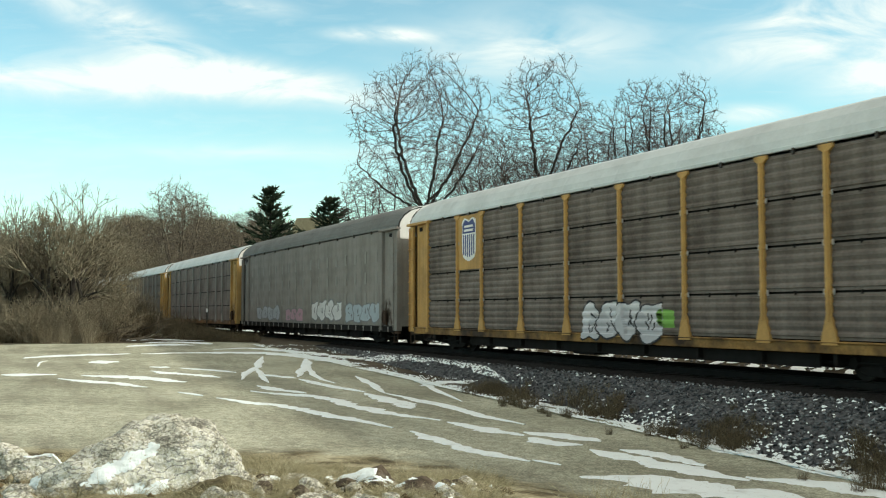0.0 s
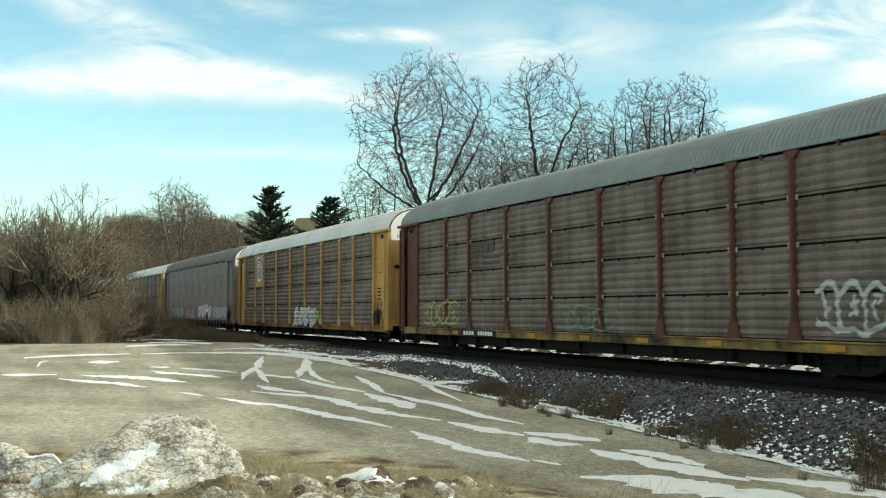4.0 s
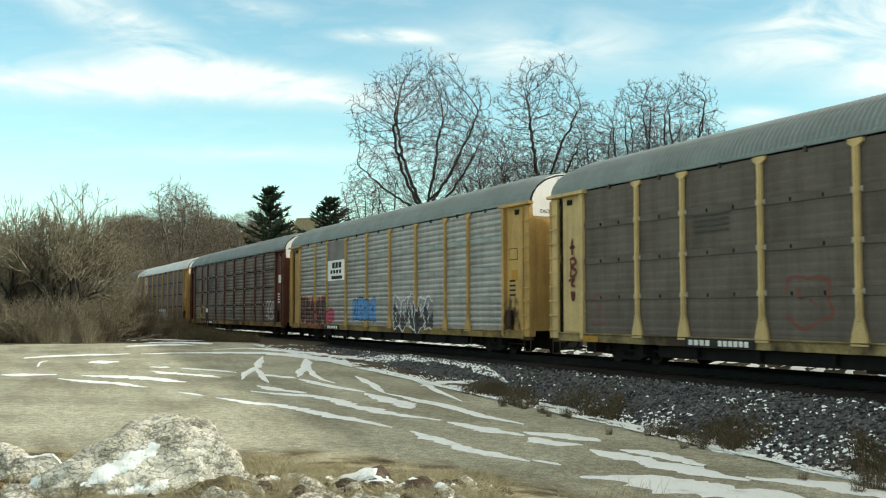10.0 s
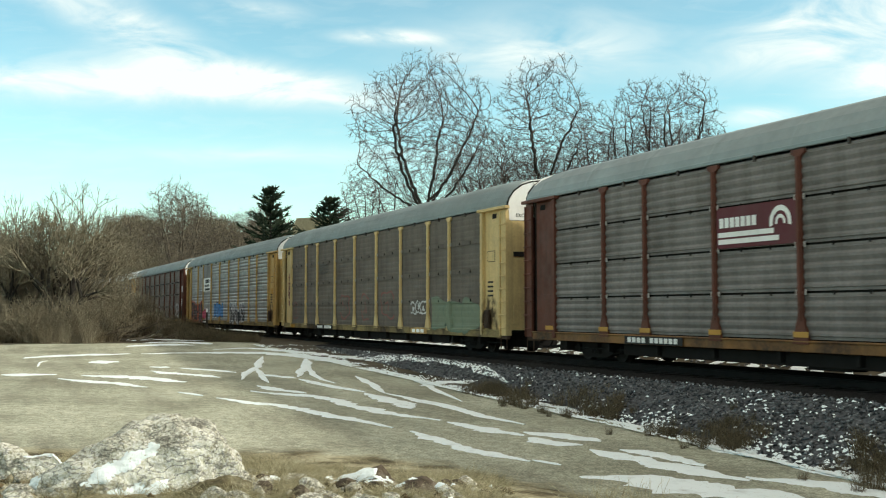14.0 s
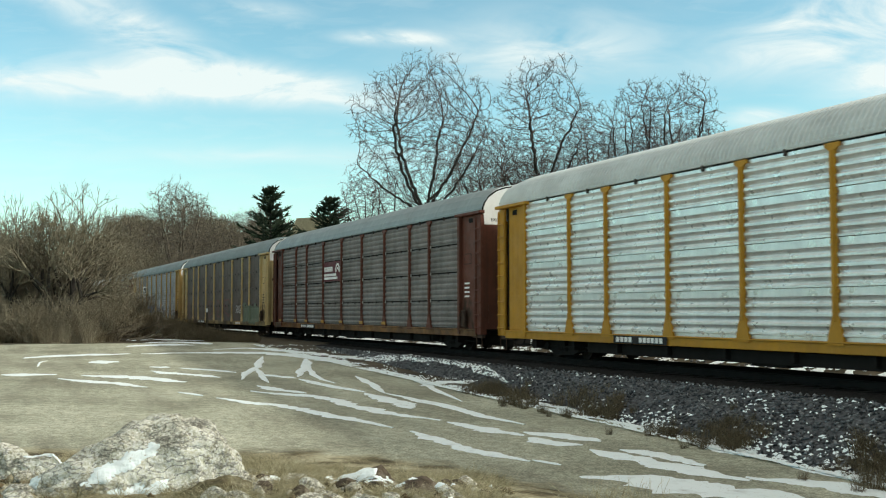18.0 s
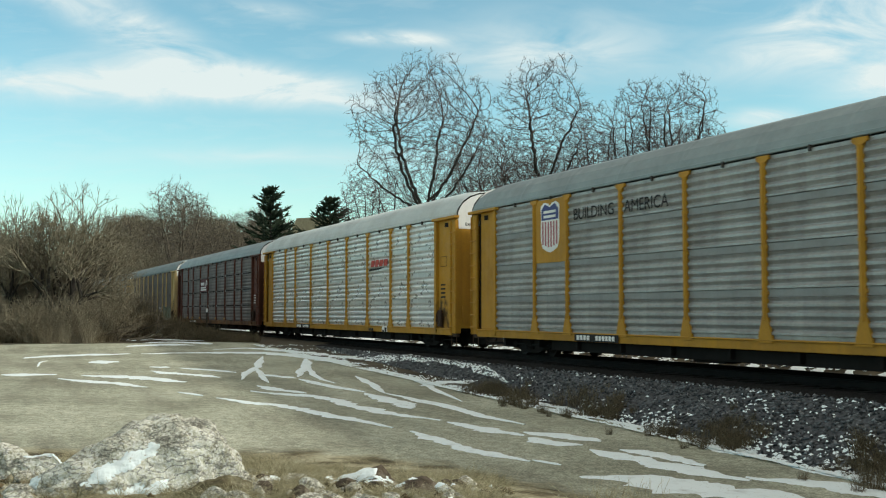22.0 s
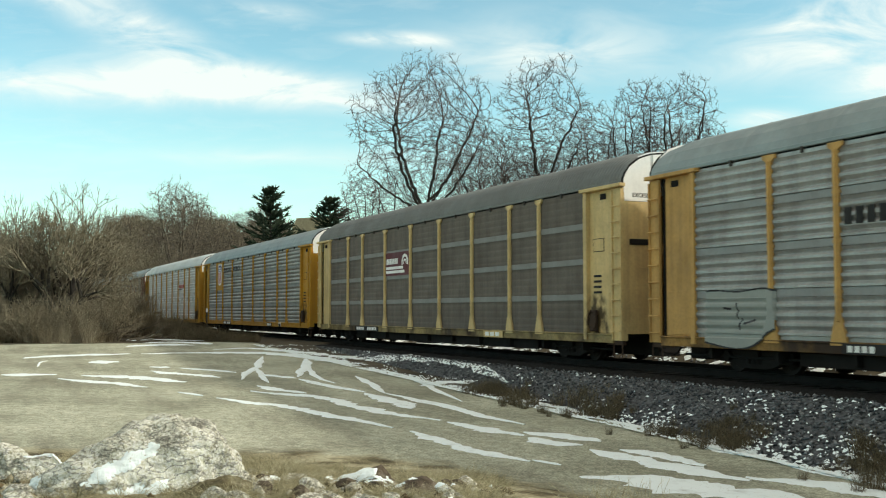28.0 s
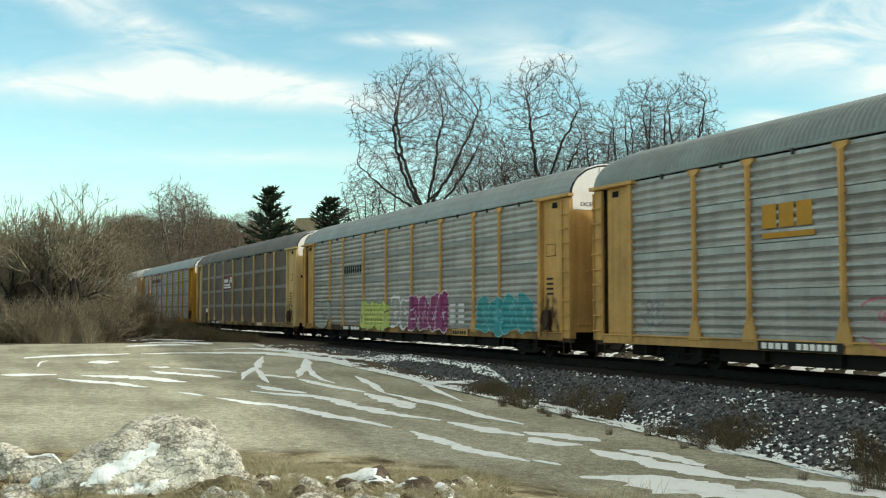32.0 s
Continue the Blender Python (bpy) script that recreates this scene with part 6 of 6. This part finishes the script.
# ---- boulders on the bank ----
def rock_material():
    m, t, b = nodes_of("pale_granite")
    c = ramp(t, noise_of(t, 2.2, 8), [(0.30, (0.20, 0.195, 0.16)), (0.43, (0.56, 0.55, 0.47)), (0.60, (0.84, 0.83, 0.74))])
    c = mixed(t, 0.85, c, ramp(t, noise_of(t, 34, 5), [(0.30, 0.12), (0.5, 0.55), (0.70, 0.85)]), "OVERLAY")
    pits = node(t, "ShaderNodeTexVoronoi", Scale=38)
    t.links.new(coords(t), pits.inputs["Vector"])
    c = mixed(t, 0.5, c, ramp(t, pits.outputs["Distance"], [(0.1, 0.75), (0.55, 0.25)]), "OVERLAY")
    cracks = ramp(t, noise_of(t, 5.0, 8, (1, 1, 2.2)), [(0.46, 0), (0.50, 1), (0.54, 0)])
    c = mixed(t, mixed(t, 0.75, (0, 0, 0), cracks), c, (0.06, 0.055, 0.045))
    t.links.new(c, b.inputs["Base Color"])
    b.inputs["Roughness"].default_value = 0.9
    bumped(t, b, noise_of(t, 16, 9, rough=0.65), 0.9, 0.05)
    return m


M["rock"] = rock_material()
M["soilrock"] = earthy("dirty_rock", [(0.3, (0.04, 0.03, 0.022)), (0.55, (0.12, 0.095, 0.07)), (0.75, (0.30, 0.27, 0.22))], 4, 1.0, 0.05, fine=20)

M["mossrock"] = earthy("mossy_rock", [(0.3, (0.05, 0.042, 0.024)), (0.5, (0.14, 0.122, 0.07)), (0.7, (0.32, 0.30, 0.21))], 3.5, 1.0, 0.04, fine=24)


def boulder(seed, place, size, turn, material, snow, label="pale granite boulder on the bank, with snow in its hollows", detail=5, ledges=(), lean=0.0):
    """A lump with flattened facets and rough relief; snow lies where it is level enough."""
    bm = bmesh.new()
    bmesh.ops.create_icosphere(bm, subdivisions=detail, radius=1)
    g = random.Random(seed)
    cuts = [(Vector((g.gauss(0, 1), g.gauss(0, 1), g.gauss(0.2, 0.8))).normalized(), g.uniform(0.80, 0.98) if ledges else g.uniform(0.42, 0.85)) for _ in range(11)]
    for v in bm.verts:
        p = v.co.copy()
        for n, d in cuts:
            over = p.dot(n) - d
            if over > 0:
                p -= n * over * 0.88
        s = Vector((seed * 1.7, 0, 0))
        p *= 1 + 0.16 * noise.noise(p * 1.5 + s) + 0.11 * noise.noise(p * 3.3 + s) - 0.07 * abs(noise.noise(p * 6.1 + s)) + 0.03 * noise.noise(p * 12 + s) - 0.02 * abs(noise.noise(p * 24 + s))
        v.co = Vector((p.x * size[0], p.y * size[1], p.z * size[2] * (1 + lean * p.x)))
    bm.normal_update()
    me = bpy.data.meshes.new("boulder")
    bm.to_mesh(me)
    me.materials.append(material)
    me.polygons.foreach_set("use_smooth", [detail > 4] * len(me.polygons))
    ob = tagged(new("boulder", me), label, "boulder", "boulders on the bank")
    ob.matrix_world = pose(*place, 0, 0, turn)

    def bare(f):
        """Snow keeps to long slanting ledges where they are given."""
        c = f.calc_center_median()
        for u, w, half, wide, tilt in ledges:
            a, b = c.x - u, c.z - w
            a, b = a * math.cos(tilt) + b * math.sin(tilt), b * math.cos(tilt) - a * math.sin(tilt)
            if (a / half) ** 2 + (b / wide) ** 2 < 1 + 1.1 * noise.noise(c * 6) + 0.5 * noise.noise(c * 19) and f.normal.y < 0.2:
                return False
        return True
    drop = [f for f in bm.faces if bare(f)] if ledges else [f for f in bm.faces if f.normal.z < 0.45 or noise.noise(Vector((f.calc_center_median().x * 1.1, f.calc_center_median().y * 3.0, seed))) + 0.30 * noise.noise(f.calc_center_median() * 9) + 0.25 * f.normal.z < snow]
    bmesh.ops.delete(bm, geom=drop, context="FACES")
    for v in bm.verts:
        v.co += v.normal * (0.004 if v.is_boundary else 0.022)
    loose = set(bm.faces)
    while loose:
        first = loose.pop()
        patch_faces, stack = [first], [first]
        while stack:
            for e in stack.pop().edges:
                for f in e.link_faces:
                    if f in loose:
                        loose.remove(f)
                        patch_faces.append(f)
                        stack.append(f)
        if len(patch_faces) < (60 if detail > 4 else 6):
            continue
        seen = {}
        for f in patch_faces:
            for v in f.verts:
                seen.setdefault(v, len(seen))
        sm = bpy.data.meshes.new("snow_patch")
        sm.from_pydata([tuple(v.co) for v in seen], [], [[seen[v] for v in f.verts] for f in patch_faces])
        sm.materials.append(M["snow"])
        sm.polygons.foreach_set("use_smooth", [True] * len(sm.polygons))
        so = tagged(new("snow_patch", sm), "thin melting snow lying on a boulder", "snow", "snow on the boulders")
        so.matrix_world = ob.matrix_world
    bm.free()
    return ob


def place_rock(seed, px, depth, z, size, turn, material=M["rock"], snow=0.38, label="pale granite boulder on the bank, with snow in its hollows", detail=5, ledges=(), lean=0.0):
    x, y = spot((px - 784) / 784, depth)
    boulder(seed, (x, y, z), size, turn, material, snow, label, detail, ledges, lean)


place_rock(9, 240, 11.6, -0.56, (1.25, 0.85, 0.76), 66, detail=6, lean=0.50, ledges=((0.03, 0.39, 0.33, 0.085, 0.42), (0.18, 0.02, 0.50, 0.15, 0.35), (0.64, 0.60, 0.12, 0.045, 0.35), (-0.98, 0.14, 0.18, 0.07, 0.45), (0.21, 0.17, 0.10, 0.03, 0.7)))
place_rock(2, 395, 10.8, -0.60, (0.46, 0.42, 0.34), 66, M["mossrock"], 9, "squat mossy boulder with brown dead moss on top")
place_rock(3, 82, 12.2, -0.40, (0.42, 0.34, 0.20), 66, snow=0.1)
place_rock(4, 12, 12.4, -0.52, (0.5, 0.5, 0.42), 10, snow=0.6)
place_rock(5, 275, 9.9, -0.52, (0.42, 0.35, 0.25), 66, M["soilrock"], 0.36, "dark earthy rock half covered by snow", 4)
place_rock(6, 655, 12.2, -0.56, (0.56, 0.46, 0.26), 50, M["soilrock"], 0.30, "dark earthy rock half covered by snow", 4)
place_rock(7, 735, 11.6, -0.58, (0.46, 0.40, 0.24), 80, M["soilrock"], 0.30, "dark earthy rock half covered by snow", 4)
place_rock(8, 415, 11.6, -0.42, (0.30, 0.28, 0.26), 30, snow=0.35, detail=4)
small = random.Random(44)
for i in range(46):
    px = small.uniform(-20, 860)
    depth = small.uniform(9.8, 14.5)
    x, y = spot((px - 784) / 784, depth)
    k = small.uniform(0.05, 0.16)
    boulder(100 + i, (x, y, ground_z(x, y) + k * 0.3), (k * 1.3, k, k * 0.8), small.uniform(0, 360), M["rock"] if i % 3 else M["soilrock"], 0.35 if i % 2 else 9, "small broken stone on the bank", 2)

for i in range(60):
    px = small.uniform(380, 650)
    depth = small.uniform(10.2, 12.8)
    x, y = spot((px - 784) / 784, depth)
    k = 0.04 + 0.13 * small.random() ** 2
    boulder(200 + i, (x, y, ground_z(x, y) + k * 0.25), (k * 1.3, k, k * 0.8), small.uniform(0, 360), M["rock"] if i % 4 else M["soilrock"], 0.3 if i % 3 == 0 else 9, "small broken stone on the bank", 2)

for i in range(70):
    px = small.uniform(400, 880)
    depth = small.uniform(10.0, 13.2)
    x, y = spot((px - 784) / 784, depth)
    k = 0.03 + 0.11 * small.random() ** 2
    boulder(300 + i, (x, y, ground_z(x, y) + k * 0.25), (k * 1.4, k, k * 0.75), small.uniform(0, 360), M["rock"] if i % 5 else M["mossrock"], 0.2 if i % 3 == 0 else 9, "small broken stone on the bank", 2)


# ---- clouds ----
def build_clouds():
    """A thin sheet of drifting high cloud, far behind everything."""
    far = 3600.0
    k = far / 1890
    m, t, b = nodes_of("thin_cloud")
    t.nodes.remove(b)
    c = t.nodes.new("ShaderNodeTexCoord")
    def place(sx, sy, turn=0.0, shift=(0, 0, 0)):
        mp = t.nodes.new("ShaderNodeMapping")
        mp.inputs["Scale"].default_value = (sx / k, sy / k, 1)
        mp.inputs["Rotation"].default_value = (0, 0, turn)
        mp.inputs["Location"].default_value = shift
        t.links.new(c.outputs["Object"], mp.inputs[0])
        return mp.outputs[0]
    def cloud(scale, sx, sy, turn, lo, hi, shift):
        n = node(t, "ShaderNodeTexNoise", Scale=scale, Detail=7, Roughness=0.58, Distortion=0.6)
        t.links.new(place(sx, sy, turn, shift), n.inputs["Vector"])
        return ramp(t, n.outputs[0], [(lo, 0), (hi, 1)])
    def blob(x, y, w, h, turn=0.0):
        """A soft lens-shaped mask about a point of the sheet."""
        mp = t.nodes.new("ShaderNodeMapping")
        mp.vector_type = "TEXTURE"
        mp.inputs["Location"].default_value = (x * k, y * k, 0)
        mp.inputs["Rotation"].default_value = (0, 0, turn)
        mp.inputs["Scale"].default_value = (w * k, h * k, 1)
        t.links.new(c.outputs["Object"], mp.inputs[0])
        gr = t.nodes.new("ShaderNodeTexGradient")
        gr.gradient_type = "QUADRATIC_SPHERE"
        t.links.new(mp.outputs[0], gr.inputs[0])
        return gr.outputs[1]
    def calc(op, a, b):
        n = t.nodes.new("ShaderNodeMath")
        n.operation, n.use_clamp = op, op != "ADD"
        for s, v in zip(n.inputs, (a, b)):
            if isinstance(v, (int, float)):
                s.default_value = v
            else:
                t.links.new(v, s)
        return n.outputs[0]
    total = None
    for x, y, w, h, turn, gain in ((-600, 292, 560, 62, -0.03, 0.9), (-330, 297, 520, 60, -0.14, 0.9), (-560, 395, 400, 75, -0.45, 0.75), (-90, 374, 170, 24, -0.03, 0.8), (-340, 425, 180, 30, -0.1, 0.5),
                                   (720, 410, 380, 105, 0.35, 1.3), (860, 330, 300, 90, 0.2, 1.2), (560, 233, 120, 32, 0.0, 0.9), (-300, 165, 700, 40, 0.0, 0.25), (180, 350, 460, 130, 0.05, 0.45), (-700, 480, 300, 60, 0, 0.5)):
        v = calc("MULTIPLY", blob(x, y, w, h, turn), gain * 2.2)
        total = v if total is None else calc("ADD", total, v)
    body = cloud(3.2, 0.0016, 0.0048, 0.10, 0.30, 0.62, (3.1, 1.7, 0))
    wisps = cloud(5.0, 0.0022, 0.010, 0.14, 0.45, 0.75, (8.3, 2.2, 0))
    a = calc("MULTIPLY", total, body)
    a = calc("MAXIMUM", a, calc("MULTIPLY", wisps, 0.14))
    a = calc("MINIMUM", a, 0.92)
    tr = t.nodes.new("ShaderNodeBsdfTransparent")
    em = t.nodes.new("ShaderNodeEmission")
    em.inputs[0].default_value, em.inputs[1].default_value = (0.92, 0.99, 1.0, 1), 1.05
    mx = t.nodes.new("ShaderNodeMixShader")
    t.links.new(a, mx.inputs[0])
    t.links.new(tr.outputs[0], mx.inputs[1])
    t.links.new(em.outputs[0], mx.inputs[2])
    t.links.new(mx.outputs[0], t.nodes["Material Output"].inputs[0])
    w, h = 1700 * k, 900 * k
    s = Shape().add([(-w, -0.35 * h, 0), (w, -0.35 * h, 0), (w, h, 0), (-w, h, 0)], [(0, 1, 2, 3)])
    ob = thing("cloud_backdrop", s, m, "thin white streaks of high cloud", "clouds", kind="structure")
    ob.matrix_world = VIEW @ Matrix.Translation((0, 0, -far))
    return ob, far, k


CLOUDS, CLOUD_FAR, CLOUD_PX = build_clouds()


# ---- everything that moves: wagons, their wheelsets, clouds ----
START, SPEED, GAIN, PITCH_M = 25.468, 7.2626, 0.0074, 28.17


def travelled(t):
    return START + SPEED * t + GAIN * t * t


def motions():
    for place, (car, wheels) in CARS.items():
        rows = [(t, pose(-(travelled(t) - PITCH_M * place), TRACK_Y, 0)) for t in range(0, 33, 2)]
        walk(car, rows)
        # the wheels roll on the rails: about 78 degrees from row to row
        seats = {id(w): w.location.copy() for w in wheels}
        for w in wheels:
            at_rest = seats[id(w)]
            walk(w, [(k / 15, Matrix.Translation(at_rest) @ Matrix.Rotation(-(travelled(k / 15) - START) / 0.362, 4, "Y")) for k in range(0, 481)])
    walk(CLOUDS, [(t, VIEW @ Matrix.Translation((0.9 * (t - 16) * CLOUD_PX, -0.3 * (t - 16) * CLOUD_PX, -CLOUD_FAR))) for t in (0, 16, 32)])


motions()
